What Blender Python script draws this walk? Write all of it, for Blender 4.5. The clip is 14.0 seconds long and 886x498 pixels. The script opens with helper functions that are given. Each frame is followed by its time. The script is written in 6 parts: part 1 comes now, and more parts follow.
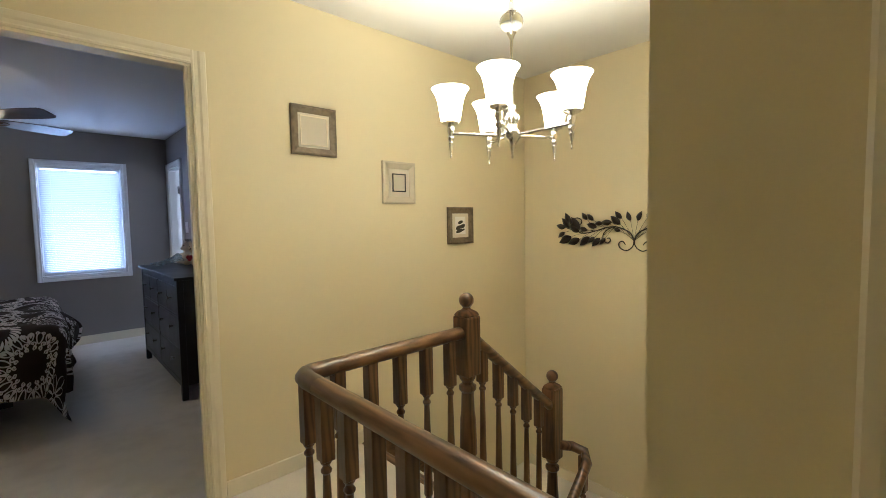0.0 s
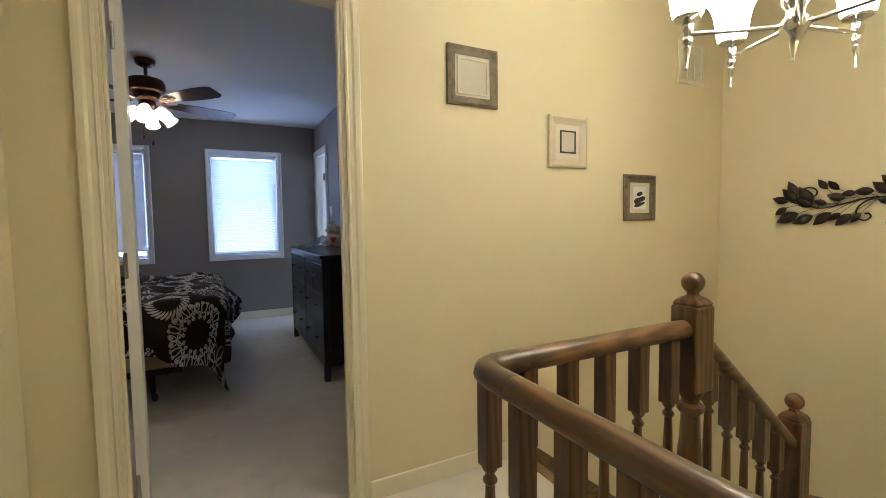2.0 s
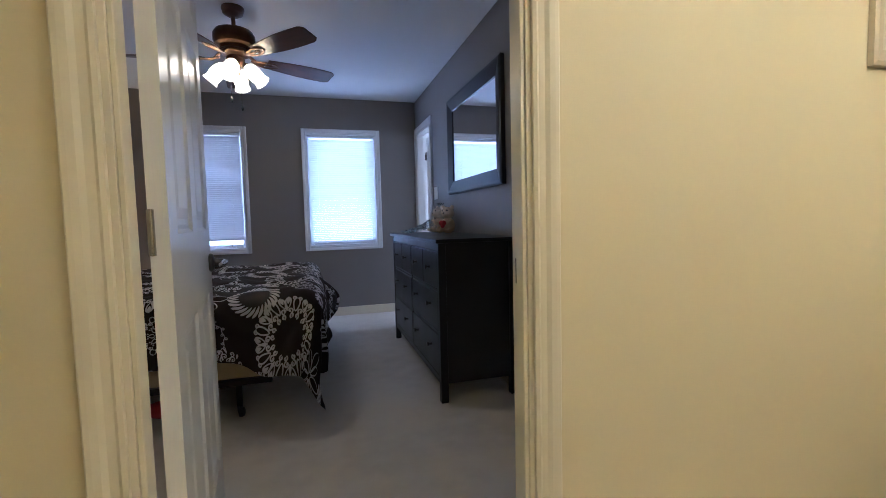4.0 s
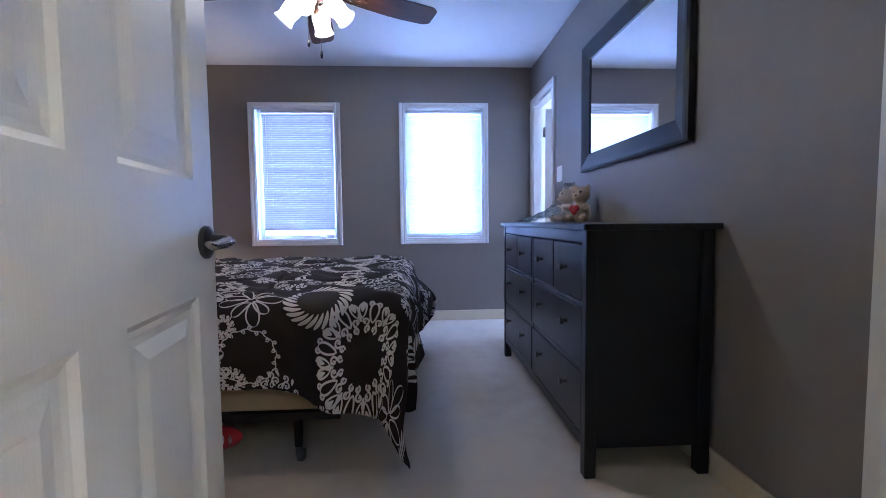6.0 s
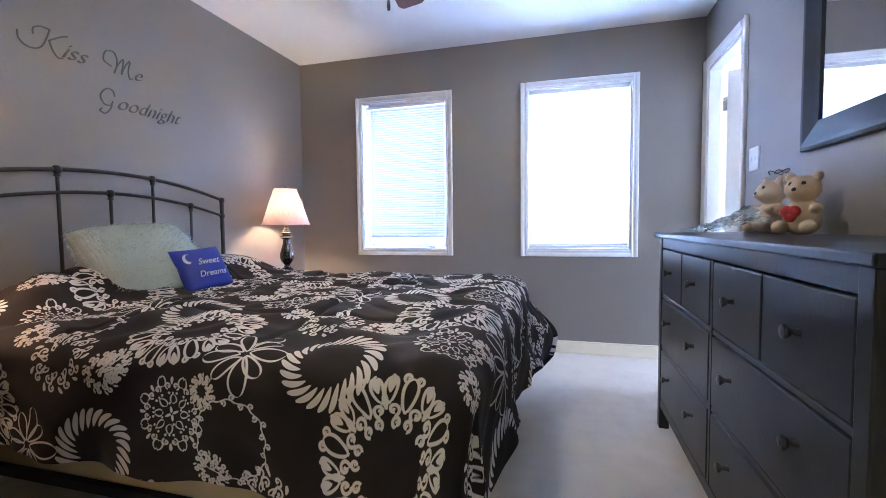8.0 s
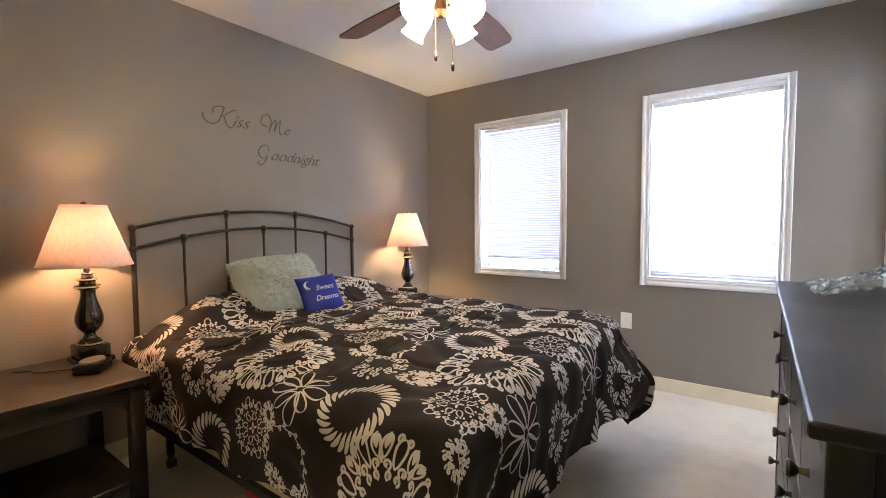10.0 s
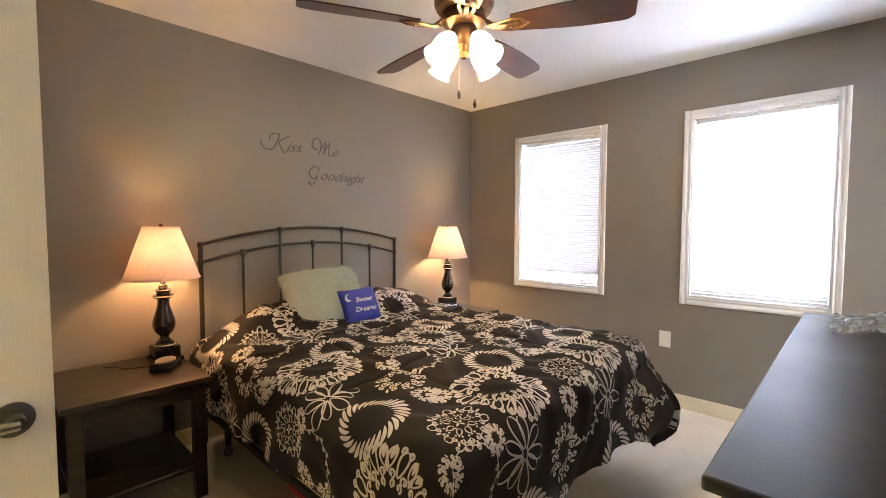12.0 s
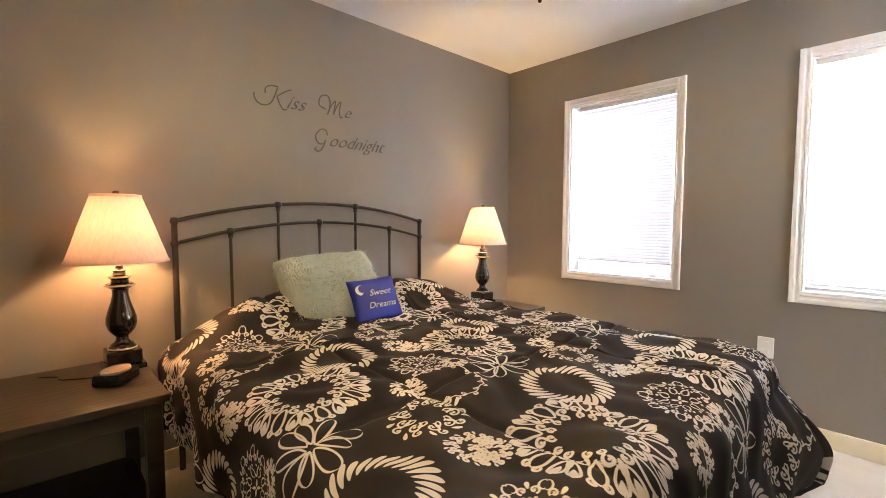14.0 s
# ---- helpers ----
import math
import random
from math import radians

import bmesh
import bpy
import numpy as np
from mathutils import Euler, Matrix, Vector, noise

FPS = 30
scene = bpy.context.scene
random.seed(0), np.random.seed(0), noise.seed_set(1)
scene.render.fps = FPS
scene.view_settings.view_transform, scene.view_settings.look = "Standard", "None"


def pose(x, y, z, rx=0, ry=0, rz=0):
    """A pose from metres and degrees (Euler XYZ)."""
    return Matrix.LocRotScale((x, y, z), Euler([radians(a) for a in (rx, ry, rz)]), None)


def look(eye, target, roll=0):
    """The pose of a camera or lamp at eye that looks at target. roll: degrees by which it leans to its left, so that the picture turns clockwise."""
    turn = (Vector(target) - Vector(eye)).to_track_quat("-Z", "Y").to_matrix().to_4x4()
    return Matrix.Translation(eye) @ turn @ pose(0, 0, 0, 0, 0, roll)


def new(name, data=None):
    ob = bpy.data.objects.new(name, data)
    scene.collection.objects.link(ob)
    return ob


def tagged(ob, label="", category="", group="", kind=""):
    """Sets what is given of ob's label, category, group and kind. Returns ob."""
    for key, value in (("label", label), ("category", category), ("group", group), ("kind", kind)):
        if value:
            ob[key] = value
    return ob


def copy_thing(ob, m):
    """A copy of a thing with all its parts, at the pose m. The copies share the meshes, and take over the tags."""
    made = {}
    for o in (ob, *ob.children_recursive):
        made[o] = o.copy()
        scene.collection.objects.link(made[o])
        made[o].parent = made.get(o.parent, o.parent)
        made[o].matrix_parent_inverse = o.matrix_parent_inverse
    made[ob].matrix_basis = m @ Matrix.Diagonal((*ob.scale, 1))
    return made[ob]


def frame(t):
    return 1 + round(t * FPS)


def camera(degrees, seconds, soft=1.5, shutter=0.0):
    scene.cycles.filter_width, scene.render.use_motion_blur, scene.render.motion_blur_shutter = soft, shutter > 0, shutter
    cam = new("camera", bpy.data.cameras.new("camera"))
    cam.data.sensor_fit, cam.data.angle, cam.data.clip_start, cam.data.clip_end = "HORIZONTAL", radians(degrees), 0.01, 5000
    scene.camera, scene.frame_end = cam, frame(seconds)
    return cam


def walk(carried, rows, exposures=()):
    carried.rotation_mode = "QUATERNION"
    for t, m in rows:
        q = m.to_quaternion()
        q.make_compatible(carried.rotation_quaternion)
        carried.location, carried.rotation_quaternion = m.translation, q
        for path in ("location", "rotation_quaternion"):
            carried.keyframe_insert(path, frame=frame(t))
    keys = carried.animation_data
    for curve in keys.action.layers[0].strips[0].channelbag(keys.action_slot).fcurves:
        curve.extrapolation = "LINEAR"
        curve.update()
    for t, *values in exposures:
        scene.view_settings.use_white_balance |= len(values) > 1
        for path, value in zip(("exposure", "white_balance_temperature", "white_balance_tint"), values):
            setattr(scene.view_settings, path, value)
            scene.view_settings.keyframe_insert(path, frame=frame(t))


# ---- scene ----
cam = camera(90.5, 14.0, soft=0.8)
PATH = [
    (0, (0.381, 0.339, 1.348), (1.733, 1.808, 1.223), -1.0),
    (0.5, (0.395, 0.425, 1.342), (1.618, 2.003, 1.217), -1.0),
    (1, (0.403, 0.519, 1.312), (1.538, 2.161, 1.188), -0.9),
    (1.5, (0.428, 0.67, 1.252), (1.461, 2.377, 1.125), -0.9),
    (2, (0.461, 0.845, 1.196), (1.367, 2.623, 1.071), -0.8),
    (2.5, (0.482, 1.005, 1.163), (1.28, 2.835, 1.039), -0.8),
    (3, (0.477, 1.211, 1.111), (1.175, 3.081, 0.992), -0.5),
    (3.2, (0.472, 1.319, 1.112), (1.141, 3.2, 0.985), -0.8),
    (5.3, (0.503, 2.258, 0.98), (0.757, 4.238, 0.858), -0.6),
    (5.5, (0.546, 2.321, 0.982), (0.742, 4.308, 0.857), -0.5),
    (6, (0.522, 2.576, 0.973), (0.632, 4.569, 0.847), -0.6),
    (6.5, (0.554, 2.79, 0.98), (0.531, 4.787, 0.864), -0.6),
    (7, (0.58, 2.998, 1.004), (0.393, 4.986, 0.889), -0.6),
    (7.5, (0.617, 3.171, 1.019), (0.254, 5.134, 0.908), -0.6),
    (8, (0.676, 3.33, 1.004), (0.146, 5.256, 0.897), -0.6),
    (8.5, (0.795, 3.46, 1.011), (-0.013, 5.287, 0.908), -0.5),
    (8.7, (0.832, 3.479, 1.025), (-0.071, 5.261, 0.918), -0.6),
    (10.8, (1.203, 3.401, 1.289), (-0.038, 4.966, 1.189), -0.1),
    (11, (1.237, 3.399, 1.302), (-0.028, 4.945, 1.203), -0.1),
    (11.5, (1.27, 3.408, 1.315), (-0.058, 4.9, 1.209), -0.0),
    (12, (1.258, 3.425, 1.306), (-0.114, 4.876, 1.199), 0.1),
    (12.5, (1.16, 3.476, 1.278), (-0.234, 4.904, 1.161), 0.1),
    (13, (1.036, 3.578, 1.251), (-0.379, 4.986, 1.124), 0.2),
    (13.5, (0.922, 3.675, 1.23), (-0.508, 5.067, 1.108), 0.2),
    (14, (0.79, 3.829, 1.191), (-0.664, 5.197, 1.065), 0.1),
]
EXPOSURES = [
    (0.0, -0.24, 4900, 10),
    (3.2, -0.10, 4900, 11),
    (5.3, 0.20, 4250, 20),
    (6.5, 1.10, 4400, 18),
    (8.0, 1.58, 4800, 13),
    (8.7, 1.58, 5200, 11),
    (10.8, 1.56, 6500, 10),
    (14.0, 1.78, 7000, 10),
]
walk(cam, [(t, look(eye, target, roll)) for t, eye, target, roll in PATH], EXPOSURES)

# ---- light ----
world = bpy.data.worlds.new("sky")
scene.world = world
world.use_nodes = True
wn = world.node_tree
sky = wn.nodes.new("ShaderNodeTexSky")
sky.sky_type, sky.sun_disc = "NISHITA", False
sky.sun_elevation, sky.sun_rotation = radians(35), radians(200)
wn.links.new(sky.outputs[0], wn.nodes["Background"].inputs[0])
wn.nodes["Background"].inputs[1].default_value = 0.1
DAY = 34.0          # glow of the bright overcast distance outside the windows
LAMP_W = 19.0      # bedside lamps
FAN_W = 7.5        # each of the four fan lamps
HALL_W = 20.5       # each of the five chandelier lamps


def bulb(name, place, watts, colour, radius=0.025):
    data = bpy.data.lights.new(name, "POINT")
    data.energy, data.color, data.shadow_soft_size = watts, colour, radius
    ob = new(name, data)
    ob.location = place
    return ob


WARM = (1.0, 0.585, 0.25)
SOFT = (1.0, 0.78, 0.46)


# ---- materials ----
def nodes(name):
    m = bpy.data.materials.new(name)
    m.use_nodes = True
    t = m.node_tree
    return m, t, t.nodes["Principled BSDF"]


def link(t, a, b):
    t.links.new(a, b)


def coords(t, scale=(1, 1, 1), space="Object"):
    c = t.nodes.new("ShaderNodeTexCoord")
    m = t.nodes.new("ShaderNodeMapping")
    m.inputs["Scale"].default_value = scale
    link(t, c.outputs[space], m.inputs["Vector"])
    return m.outputs[0]


def noise_at(t, vec, scale, detail=3.0):
    n = t.nodes.new("ShaderNodeTexNoise")
    n.inputs["Scale"].default_value, n.inputs["Detail"].default_value = scale, detail
    link(t, vec, n.inputs["Vector"])
    return n.outputs["Fac"]


def ramp(t, fac, stops):
    r = t.nodes.new("ShaderNodeValToRGB")
    while len(r.color_ramp.elements) < len(stops):
        r.color_ramp.elements.new(0.5)
    for e, (p, c) in zip(r.color_ramp.elements, stops):
        e.position, e.color = p, (*c, 1)
    link(t, fac, r.inputs[0])
    return r.outputs[0]


def shade_of(c, k):
    return tuple(min(1.0, v * k) for v in c)


def surface(name, colour, rough=0.5, metal=0.0, big=1.5, fine=120.0, vary=0.06, bump=0.02, rough_vary=0.08, coat=0.0):
    """A painted, moulded or metal surface: two scales of variation, fine relief."""
    m, t, p = nodes(name)
    v = coords(t)
    a, b = noise_at(t, v, big), noise_at(t, v, fine, 2.0)
    mix = t.nodes.new("ShaderNodeMath")
    mix.operation = "MULTIPLY_ADD"
    mix.inputs[1].default_value = 0.35
    link(t, b, mix.inputs[0])
    link(t, a, mix.inputs[2])
    link(t, ramp(t, mix.outputs[0], [(0.3, shade_of(colour, 1 - vary)), (1.0, shade_of(colour, 1 + vary))]), p.inputs["Base Color"])
    rr = t.nodes.new("ShaderNodeMapRange")
    rr.inputs["To Min"].default_value, rr.inputs["To Max"].default_value = max(0.03, rough - rough_vary), min(1.0, rough + rough_vary)
    link(t, a, rr.inputs["Value"])
    link(t, rr.outputs[0], p.inputs["Roughness"])
    p.inputs["Metallic"].default_value = metal
    p.inputs["Coat Weight"].default_value = coat
    if bump:
        bp = t.nodes.new("ShaderNodeBump")
        bp.inputs["Strength"].default_value, bp.inputs["Distance"].default_value = bump, 0.01
        link(t, b, bp.inputs["Height"])
        link(t, bp.outputs[0], p.inputs["Normal"])
    return m


def timber(name, dark, light, rough, stretch=(1, 1, 1), scale=26.0, coat=0.0, bump=0.06):
    """Wood grain drawn out along the short-scaled axis."""
    m, t, p = nodes(name)
    v = coords(t, stretch)
    a = noise_at(t, v, scale, 6.0)
    w = t.nodes.new("ShaderNodeTexWave")
    w.inputs["Scale"].default_value, w.inputs["Distortion"].default_value = scale * 0.35, 9.0
    w.inputs["Detail"].default_value, w.inputs["Detail Scale"].default_value = 3.0, 1.2
    link(t, v, w.inputs["Vector"])
    s = t.nodes.new("ShaderNodeMath")
    s.operation = "MULTIPLY_ADD"
    s.inputs[1].default_value = 0.45
    link(t, w.outputs["Fac"], s.inputs[0])
    link(t, a, s.inputs[2])
    link(t, ramp(t, s.outputs[0], [(0.35, dark), (0.95, light)]), p.inputs["Base Color"])
    p.inputs["Roughness"].default_value = rough
    p.inputs["Coat Weight"].default_value = coat
    bp = t.nodes.new("ShaderNodeBump")
    bp.inputs["Strength"].default_value, bp.inputs["Distance"].default_value = bump, 0.01
    link(t, s.outputs[0], bp.inputs["Height"])
    link(t, bp.outputs[0], p.inputs["Normal"])
    return m


def carpet_material(name, dark, light):
    m, t, p = nodes(name)
    v = coords(t)
    big, mid, fine = noise_at(t, v, 1.3, 4), noise_at(t, v, 9.0, 4), noise_at(t, v, 420.0, 2)
    s = t.nodes.new("ShaderNodeMath")
    s.operation = "MULTIPLY_ADD"
    s.inputs[1].default_value = 0.5
    link(t, mid, s.inputs[0])
    link(t, big, s.inputs[2])
    s2 = t.nodes.new("ShaderNodeMath")
    s2.operation = "MULTIPLY_ADD"
    s2.inputs[1].default_value = 0.4
    link(t, fine, s2.inputs[0])
    link(t, s.outputs[0], s2.inputs[2])
    link(t, ramp(t, s2.outputs[0], [(0.55, dark), (1.25, light)]), p.inputs["Base Color"])
    p.inputs["Roughness"].default_value = 0.95
    p.inputs["Sheen Weight"].default_value = 0.15
    bp = t.nodes.new("ShaderNodeBump")
    bp.inputs["Strength"].default_value, bp.inputs["Distance"].default_value = 0.5, 0.006
    link(t, fine, bp.inputs["Height"])
    link(t, bp.outputs[0], p.inputs["Normal"])
    return m


def glowing(name, colour, strength, see=0.5, rough=0.35):
    """Frosted lamp glass or lamp cloth: lets light through and glows where a bulb is behind it."""
    m, t, p = nodes(name)
    p.inputs["Base Color"].default_value = (*colour, 1)
    p.inputs["Roughness"].default_value = rough
    tr = t.nodes.new("ShaderNodeBsdfTranslucent")
    tr.inputs[0].default_value = (*colour, 1)
    mx = t.nodes.new("ShaderNodeMixShader")
    mx.inputs[0].default_value = see
    link(t, p.outputs[0], mx.inputs[1])
    link(t, tr.outputs[0], mx.inputs[2])
    p.inputs["Emission Color"].default_value = (*colour, 1)
    p.inputs["Emission Strength"].default_value = strength
    link(t, mx.outputs[0], t.nodes["Material Output"].inputs[0])
    return m


def shade_cloth(name, colour):
    m, t, p = nodes(name)
    v = coords(t, (1, 1, 0.25))
    f = noise_at(t, v, 90.0, 3)
    col = ramp(t, f, [(0.3, shade_of(colour, 0.86)), (0.7, colour)])
    link(t, col, p.inputs["Base Color"])
    p.inputs["Roughness"].default_value = 0.9
    tr = t.nodes.new("ShaderNodeBsdfTranslucent")
    link(t, col, tr.inputs[0])
    mx = t.nodes.new("ShaderNodeMixShader")
    mx.inputs[0].default_value = 0.095
    link(t, p.outputs[0], mx.inputs[1])
    link(t, tr.outputs[0], mx.inputs[2])
    link(t, mx.outputs[0], t.nodes["Material Output"].inputs[0])
    return m


def glass_material(name):
    m, t, p = nodes(name)
    p.inputs["Base Color"].default_value = (0.95, 0.98, 1, 1)
    p.inputs["Roughness"].default_value = 0.02
    p.inputs["Transmission Weight"].default_value = 1.0
    p.inputs["IOR"].default_value = 1.45
    return m


def glow_material(name, colour, strength):
    m, t, p = nodes(name)
    e = t.nodes.new("ShaderNodeEmission")
    e.inputs[0].default_value, e.inputs[1].default_value = (*colour, 1), strength
    link(t, e.outputs[0], t.nodes["Material Output"].inputs[0])
    return m


M_CREAM = surface("cream_wall_paint", (0.74, 0.65, 0.42), 0.6, big=0.8, fine=260, vary=0.03, bump=0.03)
M_GREY = surface("taupe_grey_wall_paint", (0.24, 0.217, 0.195), 0.5, big=0.8, fine=260, vary=0.04, bump=0.04)
M_CEIL = surface("white_ceiling_paint", (0.80, 0.79, 0.77), 0.85, big=0.7, fine=190, vary=0.02, bump=0.08)
M_TRIM = surface("white_trim_paint", (0.78, 0.76, 0.72), 0.35, big=3, fine=150, vary=0.03, bump=0.015)
M_HTRIM = surface("ivory_trim_paint", (0.78, 0.71, 0.54), 0.35, big=3, fine=150, vary=0.03, bump=0.015)
M_DOOR = timber("white_embossed_door_paint", (0.765, 0.745, 0.705), (0.79, 0.77, 0.73), 0.32, (14, 14, 1.2), 10, bump=0.02)
M_CARPET = carpet_material("beige_carpet", (0.60, 0.54, 0.46), (0.80, 0.74, 0.65))
M_OAK = timber("stained_oak", (0.045, 0.020, 0.008), (0.165, 0.078, 0.030), 0.3, (1, 1, 1), 30, coat=0.35)
M_OAKX = timber("stained_oak_lengthwise_x", (0.055, 0.027, 0.010), (0.190, 0.100, 0.037), 0.32, (0.12, 1, 1), 45, coat=0.25)
M_OAKY = timber("stained_oak_lengthwise_y", (0.055, 0.027, 0.010), (0.190, 0.100, 0.037), 0.32, (1, 0.12, 1), 45, coat=0.25)
M_OAKDK = timber("darker_oak_fitting", (0.030, 0.015, 0.007), (0.110, 0.056, 0.022), 0.32, (0.3, 0.3, 1), 30, coat=0.25)
M_OAKZ = timber("stained_oak_upright", (0.045, 0.020, 0.008), (0.155, 0.074, 0.028), 0.3, (1, 1, 0.12), 45, coat=0.35)
M_BLACK = surface("black_brown_furniture_stain", (0.0085, 0.0083, 0.0095), 0.36, big=4, fine=80, vary=0.25, bump=0.03)
M_ESPRESSO = timber("espresso_veneer", (0.012, 0.0075, 0.0055), (0.032, 0.020, 0.013), 0.3, (1, 0.15, 1), 30)
M_IRON = surface("bronze_brown_iron", (0.045, 0.036, 0.03), 0.42, 0.6, big=12, fine=150, vary=0.2, bump=0.03)
M_DECO = surface("dark_brown_metal", (0.035, 0.026, 0.02), 0.45, 0.5, big=14, fine=150, vary=0.3, bump=0.05)
M_NICKEL = surface("satin_nickel", (0.42, 0.40, 0.37), 0.25, 1.0, big=20, fine=200, vary=0.05, bump=0.0)
M_PEWTER = surface("dark_pewter", (0.09, 0.085, 0.08), 0.3, 0.9, big=20, fine=200, vary=0.1, bump=0.0)
M_CHROME = surface("polished_chrome", (0.78, 0.78, 0.78), 0.07, 1.0, big=20, fine=200, vary=0.03, bump=0.0, rough_vary=0.03)
M_BRASS = surface("antique_brass", (0.095, 0.050, 0.028), 0.36, 0.85, big=20, fine=150, vary=0.2, bump=0.01)
M_FANWOOD = timber("cherry_fan_blade", (0.050, 0.015, 0.008), (0.090, 0.028, 0.014), 0.32, (0.12, 1, 1), 30, coat=0.3, bump=0.02)
M_MIRROR = surface("mirror_silver", (0.86, 0.87, 0.88), 0.03, 1.0, big=2, fine=20, vary=0.0, bump=0.0, rough_vary=0.0)
M_GLASS = glass_material("clear_glass")
M_OPAL = glowing("lit_opal_glass", (1.0, 0.87, 0.60), 33.0)
M_OPALFAN = glowing("lit_frosted_fan_glass", (1.0, 0.88, 0.68), 4.0)
M_SHADE = shade_cloth("ivory_linen_shade", (0.62, 0.46, 0.45))
M_GLAZE = surface("black_glazed_resin", (0.012, 0.010, 0.009), 0.16, big=10, fine=90, vary=0.3, bump=0.02, coat=0.5)
M_GOLDRIM = surface("worn_silver_gilt", (0.45, 0.40, 0.30), 0.4, 0.6, big=30, fine=200, vary=0.2, bump=0.03)
M_VINYL = surface("white_window_vinyl", (0.82, 0.82, 0.82), 0.35, big=3, fine=150, vary=0.02, bump=0.0)
M_PLATE = surface("white_plastic_plate", (0.80, 0.79, 0.76), 0.3, big=10, fine=100, vary=0.02, bump=0.0)
M_SLOT = surface("dark_slot", (0.03, 0.03, 0.03), 0.6, big=10, fine=100, vary=0.1, bump=0.0)
M_SILVERTEXT = surface("pewter_wall_letter", (0.115, 0.108, 0.102), 0.3, 0.5, big=12, fine=120, vary=0.1, bump=0.0)
M_BLUE = surface("royal_blue_satin", (0.012, 0.022, 0.32), 0.55, big=14, fine=400, vary=0.15, bump=0.1)
M_WHITETHREAD = surface("white_embroidery", (0.8, 0.8, 0.82), 0.7, big=20, fine=400, vary=0.05, bump=0.1)
M_FUR = surface("pale_sage_faux_fur", (0.60, 0.66, 0.61), 0.95, big=9, fine=90, vary=0.08, bump=0.25)
M_LINING = surface("black_cotton_lining", (0.016, 0.012, 0.012), 0.85, big=6, fine=350, vary=0.1, bump=0.1)
M_BOX = surface("tan_box_spring_cloth", (0.42, 0.33, 0.20), 0.85, big=6, fine=350, vary=0.06, bump=0.1)
M_MATTRESS = surface("white_mattress_cloth", (0.70, 0.68, 0.64), 0.9, big=6, fine=350, vary=0.05, bump=0.1)
M_STEEL = surface("black_steel_frame", (0.02, 0.02, 0.02), 0.45, 0.5, big=12, fine=150, vary=0.2, bump=0.0)
M_RUBBER = surface("grey_caster", (0.10, 0.10, 0.10), 0.5, big=12, fine=150, vary=0.1, bump=0.0)
M_RED = surface("red_plastic", (0.42, 0.02, 0.025), 0.4, big=10, fine=150, vary=0.1, bump=0.0)
M_BEAR = surface("cream_plush", (0.72, 0.55, 0.36), 0.95, big=20, fine=320, vary=0.15, bump=0.8)
M_BEARLT = surface("pale_plush", (0.74, 0.62, 0.48), 0.95, big=20, fine=320, vary=0.12, bump=0.8)
M_FRAMEDK = timber("bronze_picture_frame", (0.10, 0.075, 0.04), (0.19, 0.145, 0.085), 0.4, (1, 1, 1), 40)
M_FRAMELT = surface("champagne_picture_frame", (0.56, 0.49, 0.36), 0.4, 0.2, big=10, fine=120, vary=0.06, bump=0.02)
M_MAT = surface("ivory_picture_mat", (0.66, 0.61, 0.50), 0.6, big=4, fine=200, vary=0.03, bump=0.01)
M_INK = surface("dark_print_ink", (0.03, 0.028, 0.025), 0.6, big=10, fine=100, vary=0.3, bump=0.0)
M_CLOCK = surface("black_clock_plastic", (0.012, 0.012, 0.012), 0.25, big=10, fine=100, vary=0.2, bump=0.0)
M_CLOCKTOP = surface("silver_clock_top", (0.16, 0.14, 0.12), 0.35, 0.4, big=10, fine=100, vary=0.1, bump=0.0)


def distance_material():
    """Bright overcast sky over a duller street."""
    m, t, p = nodes("bright_overcast_distance")
    c = t.nodes.new("ShaderNodeTexCoord")
    sep = t.nodes.new("ShaderNodeSeparateXYZ")
    link(t, c.outputs["Object"], sep.inputs[0])
    r = t.nodes.new("ShaderNodeMapRange")
    r.inputs["From Min"].default_value, r.inputs["From Max"].default_value = 0.6, 1.9
    r.inputs["To Min"].default_value, r.inputs["To Max"].default_value = 0.35 * DAY, DAY
    link(t, sep.outputs["Z"], r.inputs["Value"])
    e = t.nodes.new("ShaderNodeEmission")
    e.inputs[0].default_value = (0.68, 0.76, 1.0, 1)
    link(t, r.outputs[0], e.inputs[1])
    link(t, e.outputs[0], t.nodes["Material Output"].inputs[0])
    return m


M_OUTSIDE = distance_material()
# fill glow added to brighten the bathroom, not a known source
M_BATH_FILL = glow_material("bathroom_fill_glow", (0.9, 0.92, 1.0), 9.0)


def slat_material():
    m, t, p = nodes("white_blind_slat")
    p.inputs["Base Color"].default_value = (0.84, 0.85, 0.86, 1)
    p.inputs["Roughness"].default_value = 0.45
    tr = t.nodes.new("ShaderNodeBsdfTranslucent")
    tr.inputs[0].default_value = (0.80, 0.84, 0.90, 1)
    mx = t.nodes.new("ShaderNodeMixShader")
    mx.inputs[0].default_value = 0.0062
    link(t, p.outputs[0], mx.inputs[1])
    link(t, tr.outputs[0], mx.inputs[2])
    link(t, mx.outputs[0], t.nodes["Material Output"].inputs[0])
    return m


M_SLAT = slat_material()


# ---- mesh helpers ----
def finish(bm, smooth=False, angle=40):
    bmesh.ops.recalc_face_normals(bm, faces=bm.faces)
    if smooth:
        for f in bm.faces:
            f.smooth = True
        for e in bm.edges:
            if len(e.link_faces) == 2 and e.calc_face_angle(0) > radians(angle):
                e.smooth = False


